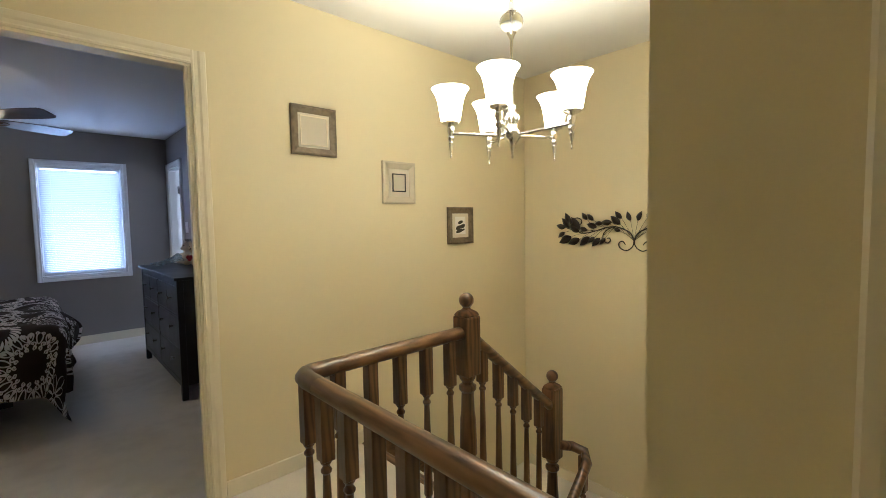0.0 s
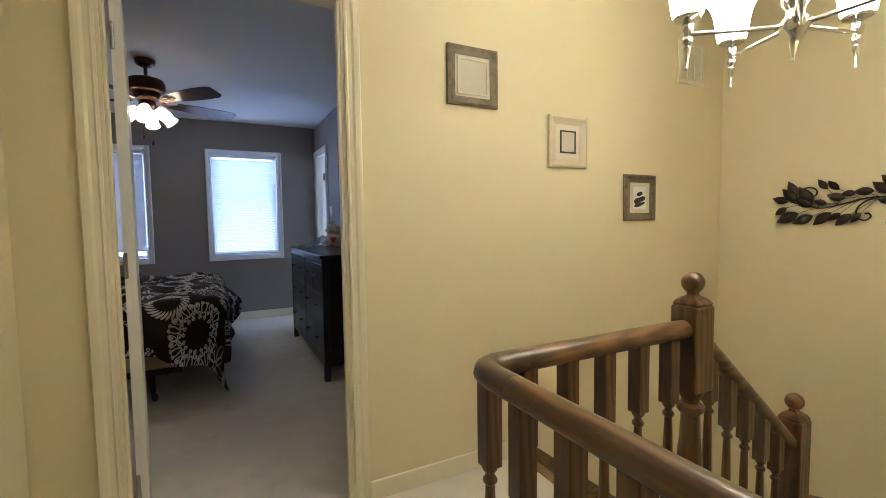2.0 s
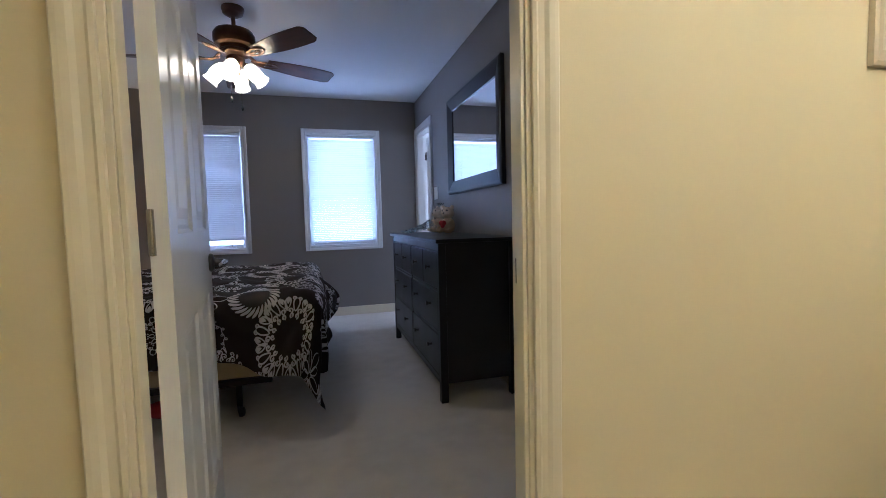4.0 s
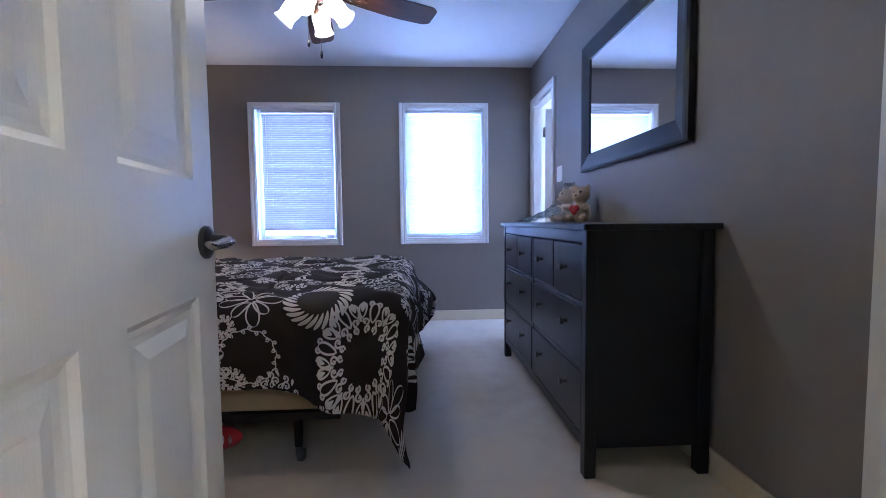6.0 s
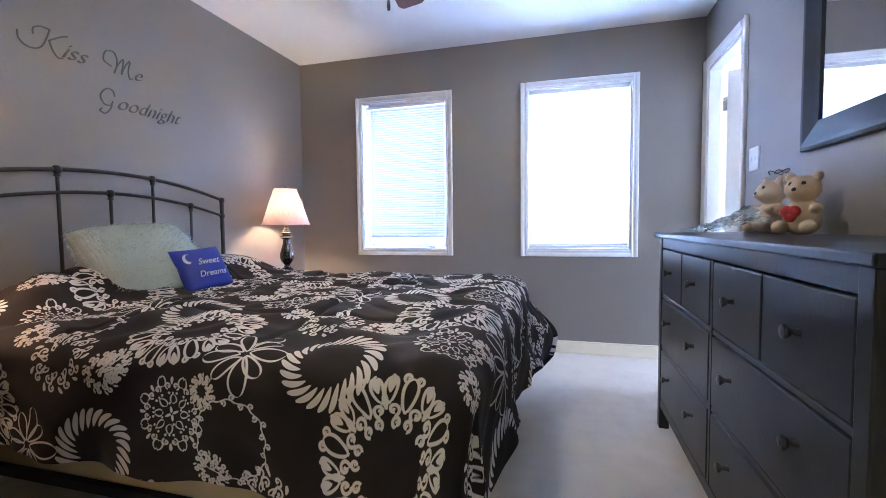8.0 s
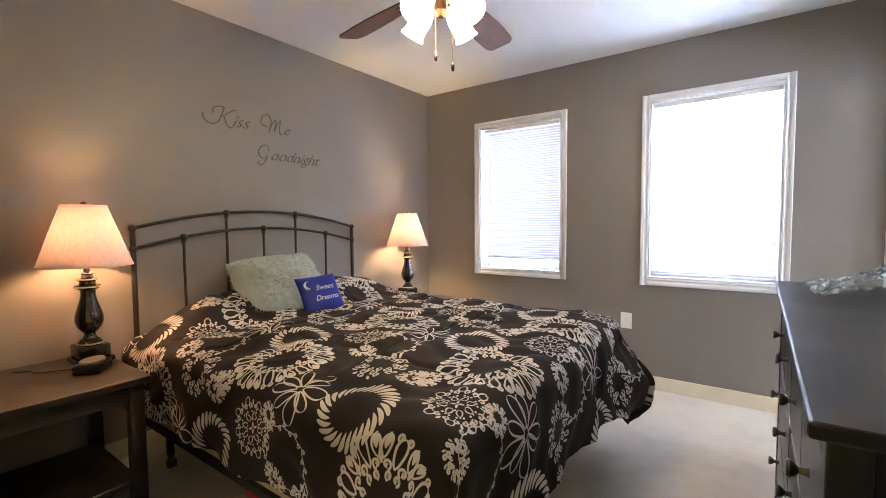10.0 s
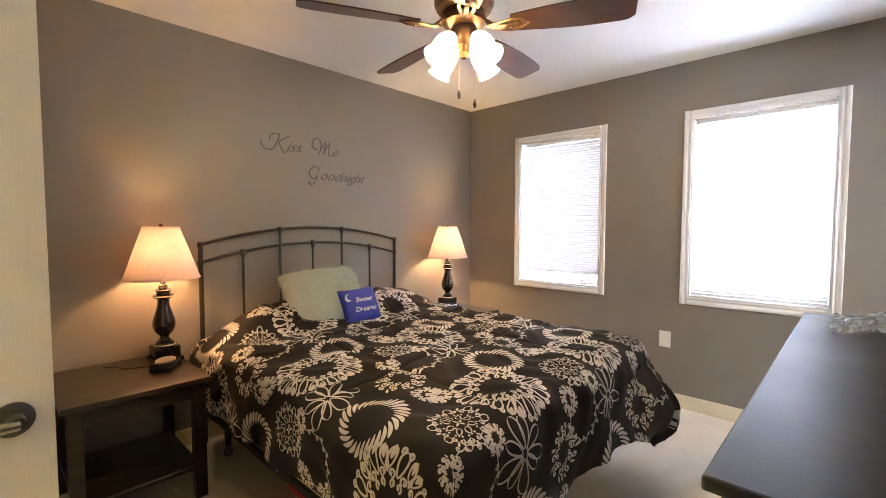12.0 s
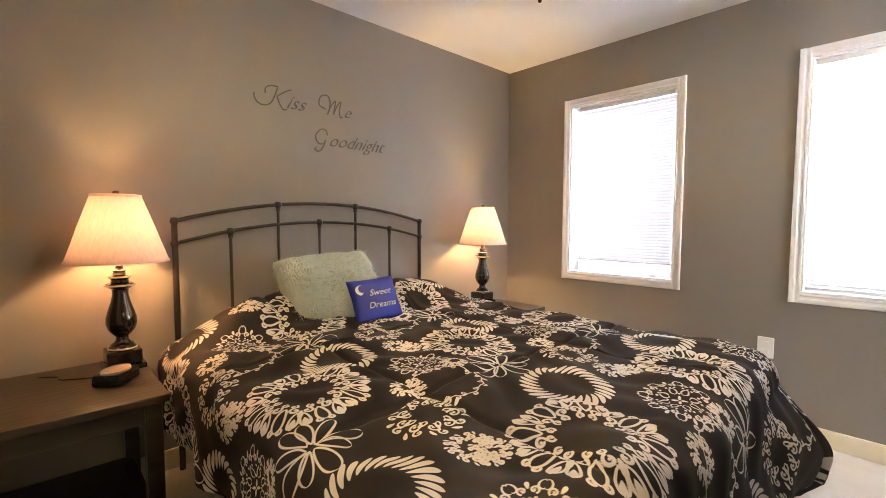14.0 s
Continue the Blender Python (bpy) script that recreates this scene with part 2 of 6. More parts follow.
def part(name, bm, material, parent=None, label="", smooth=False, place=None):
    """Links a bmesh as one mesh object under a thing or a part."""
    finish(bm, smooth)
    me = bpy.data.meshes.new(name)
    bm.to_mesh(me)
    bm.free()
    me.materials.append(material)
    ob = new(name, me)
    if place is not None:
        ob.matrix_basis = place
    if parent is not None:
        ob.parent = parent
    if label:
        tagged(ob, label)
    return ob


def share(name, ob, parent, place):
    """A repeat of a part on the same mesh."""
    o = new(name, ob.data)
    o.matrix_basis = place
    o.parent = parent
    return o


def thing(name, x, y, z, label, category, group="", turn=0.0, kind=""):
    ob = new(name)
    ob.empty_display_size = 0.1
    ob.matrix_basis = pose(x, y, z, 0, 0, turn)
    return tagged(ob, label, category, group, kind)


def add_box(bm, x0, x1, y0, y1, z0, z1, bevel=0.0, seg=2):
    vs = bmesh.ops.create_cube(bm, size=1.0)["verts"]
    bmesh.ops.scale(bm, vec=(x1 - x0, y1 - y0, z1 - z0), verts=vs)
    bmesh.ops.translate(bm, vec=((x0 + x1) / 2, (y0 + y1) / 2, (z0 + z1) / 2), verts=vs)
    if bevel:
        es = list({e for v in vs for e in v.link_edges})
        bmesh.ops.bevel(bm, geom=es, offset=bevel, segments=seg, affect="EDGES", profile=0.5)
    return bm


def box(x0, x1, y0, y1, z0, z1, bevel=0.0, seg=2):
    return add_box(bmesh.new(), x0, x1, y0, y1, z0, z1, bevel, seg)


def add_lathe(bm, profile, seg=20, at=(0, 0, 0), power=None):
    """Turns a profile of (radius, z) about the z axis."""
    rings = []
    for r, z in profile:
        ring = []
        for k in range(seg):
            a = 2 * math.pi * k / seg
            ring.append(bm.verts.new((at[0] + r * math.cos(a), at[1] + r * math.sin(a), at[2] + z)))
        rings.append(ring)
    for a, b in zip(rings, rings[1:]):
        for k in range(seg):
            bm.faces.new((a[k], a[(k + 1) % seg], b[(k + 1) % seg], b[k]))
    if profile[0][0] > 1e-4:
        bm.faces.new(rings[0][::-1])
    if profile[-1][0] > 1e-4:
        bm.faces.new(rings[-1])
    return bm


def lathe(profile, seg=20, at=(0, 0, 0)):
    return add_lathe(bmesh.new(), profile, seg, at)


def add_shell(bm, profile, seg=28, at=(0, 0, 0)):
    """A turned skin open at both ends."""
    rings = []
    for r, z in profile:
        rings.append([bm.verts.new((at[0] + r * math.cos(2 * math.pi * k / seg), at[1] + r * math.sin(2 * math.pi * k / seg), at[2] + z)) for k in range(seg)])
    for a, b in zip(rings, rings[1:]):
        for k in range(seg):
            bm.faces.new((a[k], a[(k + 1) % seg], b[(k + 1) % seg], b[k]))
    return bm


def add_tube(bm, pts, radius, seg=10, flat=1.0, caps=True):
    """A rod swept along points; radius a number or one a point; flat squashes it in height."""
    pts = [Vector(p) for p in pts]
    rad = radius if isinstance(radius, (list, tuple)) else [radius] * len(pts)
    rings = []
    side = None
    for i, p in enumerate(pts):
        d = (pts[min(i + 1, len(pts) - 1)] - pts[max(i - 1, 0)]).normalized()
        up = Vector((0, 0, 1)) if abs(d.z) < 0.95 else Vector((1, 0, 0))
        s = d.cross(up).normalized()
        if side is not None and s.dot(side) < 0 and abs(d.z) > 0.9:
            s = -s
        side = s
        u = s.cross(d).normalized()
        rings.append([bm.verts.new(p + rad[i] * (math.cos(a) * s + flat * math.sin(a) * u)) for a in (2 * math.pi * k / seg for k in range(seg))])
    for a, b in zip(rings, rings[1:]):
        for k in range(seg):
            bm.faces.new((a[k], a[(k + 1) % seg], b[(k + 1) % seg], b[k]))
    if caps:
        bm.faces.new(rings[0][::-1])
        bm.faces.new(rings[-1])
    return bm


def tube(pts, radius, seg=10, flat=1.0):
    return add_tube(bmesh.new(), pts, radius, seg, flat)


def ball(r, at=(0, 0, 0), squash=(1, 1, 1), sub=2, bm=None):
    bm = bm or bmesh.new()
    vs = bmesh.ops.create_icosphere(bm, subdivisions=sub, radius=r)["verts"]
    bmesh.ops.scale(bm, vec=squash, verts=vs)
    bmesh.ops.translate(bm, vec=at, verts=vs)
    return bm


def arc(n, f):
    return [f(k / (n - 1)) for k in range(n)]


def wall_mesh(axis, face, back, u0, u1, z0, z1, holes):
    """A wall slab across axis ('x' or 'y') from face to back, with openings (u0, u1, z0, z1) cut right through."""
    us = sorted({u0, u1, *[h[0] for h in holes], *[h[1] for h in holes]})
    zs = sorted({z0, z1, *[h[2] for h in holes], *[h[3] for h in holes]})
    us, zs = [u for u in us if u0 <= u <= u1], [z for z in zs if z0 <= z <= z1]
    solid = {}
    for i in range(len(us) - 1):
        for j in range(len(zs) - 1):
            cu, cz = (us[i] + us[i + 1]) / 2, (zs[j] + zs[j + 1]) / 2
            solid[i, j] = not any(h[0] < cu < h[1] and h[2] < cz < h[3] for h in holes)
    bm = bmesh.new()
    made = {}

    def v(i, j, w):
        key = (i, j, w)
        if key not in made:
            d = face if w == 0 else back
            made[key] = bm.verts.new((d, us[i], zs[j]) if axis == "x" else (us[i], d, zs[j]))
        return made[key]

    for (i, j), s in solid.items():
        if not s:
            continue
        bm.faces.new((v(i, j, 0), v(i + 1, j, 0), v(i + 1, j + 1, 0), v(i, j + 1, 0)))
        bm.faces.new((v(i, j, 1), v(i, j + 1, 1), v(i + 1, j + 1, 1), v(i + 1, j, 1)))
        for di, dj, a, b in ((-1, 0, (i, j), (i, j + 1)), (1, 0, (i + 1, j), (i + 1, j + 1)), (0, -1, (i, j), (i + 1, j)), (0, 1, (i, j + 1), (i + 1, j + 1))):
            if not solid.get((i + di, j + dj), False):
                bm.faces.new((v(*a, 0), v(*b, 0), v(*b, 1), v(*a, 1)))
    return bm


def structure(name, bm, material, label, category):
    return tagged(part(name, bm, material), label, category, kind="structure")


# ---- the shell of the bedroom and the hall ----
XW, XE, YN, YS = -1.60, 1.63, 6.85, 2.70        # bedroom faces
YH, HX0, HX1 = 2.62, -0.10, 3.43                # hall faces
CB, CH = 2.44, 2.52                             # ceilings
BX, BY = 0.82, 0.52                             # corner of the wall by the stairwell
DX0, DX1, DZ = 0.132, 0.937, 2.088              # bedroom doorway
WIN = [(-1.007, -0.255, 0.805, 2.05), (0.398, 1.155, 0.805, 2.05)]
ENS = (6.165, 6.775, 0.0, 2.055)                # opening to the next room
CLO = (2.82, 3.505, 0.0, 2.04)                   # closet doorway

structure("wall_north", wall_mesh("y", YN, YN + 0.16, XW - 0.12, XE + 0.12, -0.02, CB + 0.1, WIN), M_GREY, "taupe grey painted wall with two windows", "wall")
structure("wall_west", box(XW - 0.12, XW, YS - 0.018, YN - 0.002, -0.02, CB + 0.1), M_GREY, "taupe grey painted wall behind the headboard", "wall")
structure("wall_east", wall_mesh("x", XE, XE + 0.075, YS - 0.018, YN - 0.002, -0.02, CB + 0.1, [ENS, CLO]), M_GREY, "taupe grey painted wall with closet and bathroom doorways", "wall")
structure("wall_south", wall_mesh("y", YS, YS - 0.019, XW, XE - 0.002, -0.02, CB + 0.1, [(DX0, DX1, -1, DZ)]), M_GREY, "taupe grey painted wall round the bedroom doorway", "wall")
structure("hall_wall_north", wall_mesh("y", YH, YH + 0.06, HX0 - 0.12, HX1 + 0.12, -3.0, CH + 0.1, [(DX0, DX1, 0.0, DZ)]), M_CREAM, "cream painted hall wall with doorway and pictures", "wall")
structure("hall_wall_west", box(HX0 - 0.12, HX0, -1.4, YH - 0.002, -0.02, CH + 0.1), M_CREAM, "cream painted hall side wall", "wall")
structure("hall_wall_south", box(HX0, BX + 0.6, -1.52, -1.40, -0.02, CH + 0.1), M_CREAM, "cream painted end wall of the hall", "wall")
structure("hall_wall_east", box(HX1, HX1 + 0.12, BY - 0.12, YH - 0.002, -3.0, CH + 0.1), M_CREAM, "cream painted stairwell wall", "wall")
structure("stairwell_wall_south", wall_mesh("x", BX, BX + 0.5, -1.40, BY, -3.0, CH + 0.1, [(-0.50, 0.30, 0.0, 2.05)]), M_CREAM, "cream painted wall corner beside the stairs", "wall")
structure("stairwell_wall_side", box(BX + 0.5, HX1, BY - 0.12, BY, -3.0, CH + 0.1), M_CREAM, "cream painted wall along the lower stairs", "wall")
structure("stairwell_wall_west", box(0.83, 0.93, BY + 0.002, YH - 0.002, -3.0, -0.27), M_CREAM, "cream painted wall under the hall floor", "wall")
structure("ceiling", box(XW - 0.12, XE + 0.12, YS - 0.018, YN + 0.16, CB, CB + 0.08), M_CEIL, "white bedroom ceiling", "ceiling")
structure("hall_ceiling", box(HX0 - 0.12, HX1 + 0.12, -1.5, YH - 0.0, CH, CH + 0.08), M_CEIL, "white hall ceiling", "ceiling")
structure("floor", box(XW - 0.12, XE + 0.12, YS - 0.018, YN + 0.16, -0.25, 0.0), M_CARPET, "beige cut-pile bedroom carpet", "floor")
bm = box(HX0 - 0.12, 0.97, -1.5, YS - 0.02, -0.26, 0.0)
add_box(bm, 0.972, 1.80, 1.70, YH - 0.002, -0.26, 0.0)
structure("hall_floor", bm, M_CARPET, "beige hall carpet up to the stairs", "floor")
structure("lower_floor", box(-0.2, HX1, BY - 0.1, YH, -2.80, -2.70), M_CARPET, "beige carpet at the foot of the stairs", "floor")

# the room beyond the second doorway, and the closet
structure("bathroom_wall_north", box(XE + 0.077, 3.4, YN - 0.008, YN + 0.12, -0.02, CB), M_TRIM, "white bathroom wall", "wall")
# the opening is made up, to let the added fill glow in
structure("bathroom_wall_east", wall_mesh("x", 3.3, 3.42, 4.6, YN - 0.010, -0.02, CB, [(5.4, 6.75, 0.9, 2.1)]), M_TRIM, "white bathroom wall with an unseen opening for added light", "wall")
structure("bathroom_wall_south", box(XE + 0.077, 3.3, 4.5, 4.6, -0.02, CB), M_TRIM, "white bathroom wall", "wall")
structure("bathroom_floor", box(XE + 0.077, 3.4, 4.5, YN, -0.1, 0.0), M_TRIM, "white bathroom floor", "floor")
structure("bathroom_ceiling", box(XE + 0.077, 3.4, 4.5, YN, CB, CB + 0.08), M_CEIL, "white bathroom ceiling", "ceiling")
structure("closet_wall", box(XE + 0.24, XE + 0.3, 2.74, 3.7, -0.02, CB), M_TRIM, "white closet lining", "wall")

# bright distance outside the bedroom windows
bm = bmesh.new()
add_box(bm, -4.0, 4.4, 8.2, 8.22, -0.8, 4.5)
tagged(part("backdrop", bm, M_OUTSIDE), "bright overcast sky outside the bedroom windows", "sky", kind="structure")
# unseen glowing sheet, added to whiten the bathroom behind its door
tagged(part("backdrop", box(4.3, 4.32, 4.4, 7.2, 0.0, 3.2), M_BATH_FILL), "added glowing sheet that lights the bathroom", "sky", kind="structure")


# ---- trim ----
def casing_profile(length, w=0.062, t=0.018):
    """A moulded casing strip along z: thick outer back, stepped and rounded face. x across, y out (negative)."""
    pts = [(0, 0), (0, -t * 0.6), (0.008, -t * 0.75), (0.014, -t * 0.55), (w * 0.45, -t * 0.62), (w * 0.6, -t * 0.9), (w * 0.8, -t), (w - 0.004, -t), (w, -t * 0.8), (w, 0)]
    bm = bmesh.new()
    a = [bm.verts.new((x, y, 0)) for x, y in pts]
    b = [bm.verts.new((x, y, length)) for x, y in pts]
    n = len(pts)
    for k in range(n):
        bm.faces.new((a[k], a[(k + 1) % n], b[(k + 1) % n], b[k]))
    bm.faces.new(a[::-1])
    bm.faces.new(b)
    return bm


def strip(name, m, length, material, parent, w=0.062, t=0.018):
    return part(name, casing_profile(length, w, t), material, parent, place=m)


def frame_round(thing_ob, origin, along, out, u0, u1, z0, z1, material, w=0.062, sill=False, t=0.018):
    """Casing strips round an opening. along: unit vector of u; out: unit vector into the room."""
    al, ou, up = Vector(along), Vector(out), Vector((0, 0, 1))

    def m(u, z, xdir, zdir):
        x, zz = Vector(xdir), Vector(zdir)
        y = -ou
        r = Matrix((x, y, zz)).transposed().to_4x4()
        return Matrix.Translation(Vector(origin) + al * u + up * z) @ r

    strip("casing", m(u0, z0 - (w if sill else 0), -al, up), z1 - z0 + w + (w if sill else 0), material, thing_ob, w, t)
    strip("casing", m(u1, z0 - (w if sill else 0), al, up), z1 - z0 + w + (w if sill else 0), material, thing_ob, w, t)
    strip("casing", m(u0, z1, up, al), u1 - u0, material, thing_ob, w, t)
    if sill:
        strip("casing", m(u0, z0, -up, al), u1 - u0, material, thing_ob, w, t)


def jamb(parent, axis, a0, a1, u0, u1, z1, material, t=0.016):
    """Lining of a doorway through a wall, a0..a1 across the wall."""
    if axis == "y":
        part("jamb", box(u0 - 0.002, u0 + t, a0, a1, 0, z1 - t, 0.001, 1), material, parent)
        part("jamb", box(u1 - t, u1 + 0.002, a0, a1, 0, z1 - t, 0.001, 1), material, parent)
        part("jamb", box(u0 - 0.002, u1 + 0.002, a0, a1, z1 - t, z1 + 0.002, 0.001, 1), material, parent)
    else:
        part("jamb", box(a0, a1, u0 - 0.002, u0 + t, 0, z1 - t, 0.001, 1), material, parent)
        part("jamb", box(a0, a1, u1 - t, u1 + 0.002, 0, z1 - t, 0.001, 1), material, parent)
        part("jamb", box(a0, a1, u0 - 0.002, u1 + 0.002, z1 - t, z1 + 0.002, 0.001, 1), material, parent)


def door_leaf(width, height, thick, parent, material):
    """A six-panel moulded leaf: hinge edge at x=0, along +x, thickness along y, both faces panelled."""
    st = 0.10
    pw = (width - 3 * st) / 2
    cols = [(st, st + pw), (2 * st + pw, 2 * st + 2 * pw)]
    rows = [(0.22, 0.825), (1.04, 1.62), (1.73, height - 0.12)]
    xs = sorted({0, width, *[c for p in cols for c in p]})
    zs = sorted({0, height, *[c for p in rows for c in p]})
    bm = bmesh.new()
    for side in (0, 1):
        y = 0.0 if side == 0 else thick
        s = 1 if side == 0 else -1

        def q(*pts):
            vs = [bm.verts.new(p) for p in (pts if side == 0 else pts[::-1])]
            bm.faces.new(vs)

        for x0, x1 in zip(xs, xs[1:]):
            for z0, z1 in zip(zs, zs[1:]):
                if (x0, x1) in cols and (z0, z1) in rows:
                    rings = [(0.0, 0.0), (0.010, 0.007), (0.020, 0.009), (0.034, 0.009), (0.060, 0.003)]
                    rect = []
                    for inset, deep in rings:
                        yy = y + s * deep
                        rect.append([(x0 + inset, yy, z0 + inset), (x1 - inset, yy, z0 + inset), (x1 - inset, yy, z1 - inset), (x0 + inset, yy, z1 - inset)])
                    for a, b in zip(rect, rect[1:]):
                        for k in range(4):
                            q(a[k], a[(k + 1) % 4], b[(k + 1) % 4], b[k])
                    q(*rect[-1])
                else:
                    q((x0, y, z0), (x1, y, z0), (x1, y, z1), (x0, y, z1))
    for a, b in (((0, 0), (0, height)), ((width, 0), (width, height))):
        bm.faces.new([bm.verts.new(p) for p in ((a[0], 0, 0), (a[0], thick, 0), (a[0], thick, height), (a[0], 0, height))])
    for z in (0, height):
        bm.faces.new([bm.verts.new(p) for p in ((0, 0, z), (width, 0, z), (width, thick, z), (0, thick, z))])
    bmesh.ops.remove_doubles(bm, verts=bm.verts, dist=0.0004)
    return part("leaf", bm, material, parent)


def lever(parent, x, z, y, out, toward):
    """A lever handle on a round rose."""
    rose = part("rose", lathe([(0.0, 0), (0.030, 0), (0.033, 0.004), (0.032, 0.010), (0.024, 0.015), (0.016, 0.018), (0.013, 0.045)], 24), M_PEWTER, parent, "dark pewter round rose", True,
                Matrix.Translation((x, y, z)) @ (pose(0, 0, 0, 90 if out < 0 else -90, 0, 0)))
    yo = y + out * 0.046
    part("lever", tube([(x, yo, z), (x + toward * 0.02, yo + out * 0.004, z + 0.002), (x + toward * 0.05, yo + out * 0.003, z), (x + toward * 0.085, yo - out * 0.002, z - 0.004), (x + toward * 0.105, yo - out * 0.004, z + 0.001)],
                       [0.012, 0.012, 0.0105, 0.010, 0.006], 12, 0.8), M_NICKEL, parent, "satin nickel lever", True)


# bedroom doorway, its casing and its open door
dw = thing("door_1", 0, 0, 0, "ivory painted door casing round the bedroom doorway", "door frame", kind="structure")
frame_round(dw, (0, YH, 0), (1, 0, 0), (0, -1, 0), DX0 + 0.004, DX1 - 0.004, 0, DZ - 0.004, M_HTRIM, 0.062)
frame_round(dw, (0, YS, 0), (1, 0, 0), (0, 1, 0), DX0 + 0.004, DX1 - 0.004, 0, DZ - 0.004, M_TRIM, 0.07)
jamb(dw, "y", YH, YS, DX0, DX1, DZ, M_HTRIM)
part("stop", box(DX0 + 0.016, DX0 + 0.027, YS - 0.075, YS - 0.042, 0, DZ - 0.016, 0.002, 1), M_HTRIM, dw)
part("stop", box(DX1 - 0.027, DX1 - 0.016, YS - 0.075, YS - 0.042, 0, DZ - 0.016, 0.002, 1), M_HTRIM, dw)
part("strike_plate", box(DX1 - 0.0185, DX1 - 0.0155, YS - 0.056, YS - 0.020, 0.915, 0.975, 0.001, 1), M_PEWTER, dw, "dark metal strike plate")

leaf = thing("bedroom_door", DX0 + 0.065, YS + 0.012, 0.012, "white six-panel door with lever handle, standing wide open", "door", turn=97.2)
door_leaf(0.812, 2.055, 0.035, leaf, M_DOOR)
lever(leaf, 0.750, 0.925, 0.0, -1, -1)
lever(leaf, 0.750, 0.925, 0.035, 1, -1)
part("latch_plate", box(0.8115, 0.8135, 0.006, 0.029, 0.89, 0.96), M_PEWTER, leaf, "dark metal latch plate")
for hz in (0.2, 1.0, 1.78):
    part("hinge", lathe([(0.0, 0), (0.007, 0.001), (0.007, 0.09), (0.0, 0.091)], 10, (-0.006, 0.030, hz)), M_NICKEL, leaf, "nickel hinge barrel", True)

# closet door in the east wall
cd = thing("door_2", 0, 0, 0, "white painted casing round the closet doorway", "door frame", kind="structure")
frame_round(cd, (XE, 0, 0), (0, 1, 0), (-1, 0, 0), CLO[0] + 0.004, CLO[1] - 0.004, 0, CLO[3] - 0.004, M_TRIM, 0.07)
jamb(cd, "x", XE, XE + 0.075, CLO[0], CLO[1], CLO[3], M_TRIM)
part("strike_plate", box(XE - 0.0195, XE - 0.016, CLO[1] - 0.0, CLO[1] + 0.018, 0.90, 0.96, 0.001, 1), M_PEWTER, cd, "dark metal strike plate")
cl = thing("closet_door", XE + 0.012, CLO[0] + 0.018, 0.012, "white six-panel closet door with dark knob, shut", "door", turn=90.0)
door_leaf(CLO[1] - CLO[0] - 0.04, 2.005, 0.035, cl, M_DOOR)
part("knob", lathe([(0.0, 0), (0.026, 0), (0.028, 0.006), (0.012, 0.012), (0.011, 0.03), (0.024, 0.038), (0.029, 0.05), (0.024, 0.062), (0.0, 0.066)], 20), M_PEWTER, cl, "dark pewter round knob", True,
     Matrix.Translation((CLO[1] - CLO[0] - 0.10, 0.035, 0.925)) @ pose(0, 0, 0, -90, 0, 0))

# doorway to the bathroom with a door standing ajar inside
ed = thing("door_3", 0, 0, 0, "white painted casing round the bathroom doorway", "door frame", kind="structure")
frame_round(ed, (XE, 0, 0), (0, 1, 0), (-1, 0, 0), ENS[0] + 0.004, ENS[1] - 0.004, 0, ENS[3] - 0.004, M_TRIM, 0.07)
jamb(ed, "x", XE, XE + 0.075, ENS[0], ENS[1], ENS[3], M_TRIM)
bd = thing("bathroom_door", XE + 0.104, ENS[1] - 0.040, 0.012, "white six-panel bathroom door, standing open", "door", turn=-34.0)
door_leaf(0.56, 2.005, 0.035, bd, M_DOOR)
for hz in (0.3, 1.75):
    part("hinge", add_lathe(box(-0.030, 0.003, 0.016, 0.019, hz, hz + 0.09, 0.0005, 1), [(0.0, hz - 0.004), (0.006, hz - 0.002), (0.006, hz + 0.092), (0.0, hz + 0.094)], 10, (-0.010, 0.012, 0)), M_NICKEL, bd, "nickel hinge")

# casing of the door at the hall corner
hd = thing("door_4", 0, 0, 0, "ivory painted casing round a hall doorway", "door frame", kind="structure")
frame_round(hd, (BX, 0, 0), (0, 1, 0), (-1, 0, 0), -0.496, 0.296, 0, 2.046, M_HTRIM, 0.07)
hleaf = thing("hall_door", BX + 0.09, -0.485, 0.012, "ivory six-panel hall door, shut", "door", turn=90.0)
door_leaf(0.77, 2.02, 0.035, hleaf, M_HTRIM)

# baseboards
def base(name, x0, x1, y0, y1, material, h=0.122):
    bm = box(x0, x1, y0, y1, 0.0, h, 0.004, 2)
    return structure(name, bm, material, "white painted baseboard with rounded top", "baseboard")


T = 0.014
base("baseboard", XW + 0.001, XE - 0.001, YN - T, YN - 0.0005, M_HTRIM, 0.098)
base("baseboard", XW + 0.0005, XW + T, YS + 0.001, YN - T - 0.001, M_HTRIM, 0.098)
base("baseboard", XE - T, XE - 0.0005, CLO[1] + 0.067, ENS[0] - 0.067, M_HTRIM, 0.098)
base("baseboard", XW + T + 0.001, DX0 - 0.067, YS + 0.0005, YS + T, M_TRIM)
base("baseboard", DX1 + 0.067, XE - 0.001, YS + 0.0005, YS + T, M_TRIM)
base("baseboard", DX1 + 0.059, 1.80, YH - T, YH - 0.0005, M_HTRIM, 0.085)
base("baseboard", HX0 + 0.0005, DX0 - 0.059, YH - T, YH - 0.0005, M_HTRIM, 0.085)
base("baseboard", HX0 + 0.0005, HX0 + T, -1.39, YH - T - 0.001, M_HTRIM, 0.085)
base("baseboard", BX - T, BX - 0.0005, 0.37, BY, M_HTRIM, 0.085)


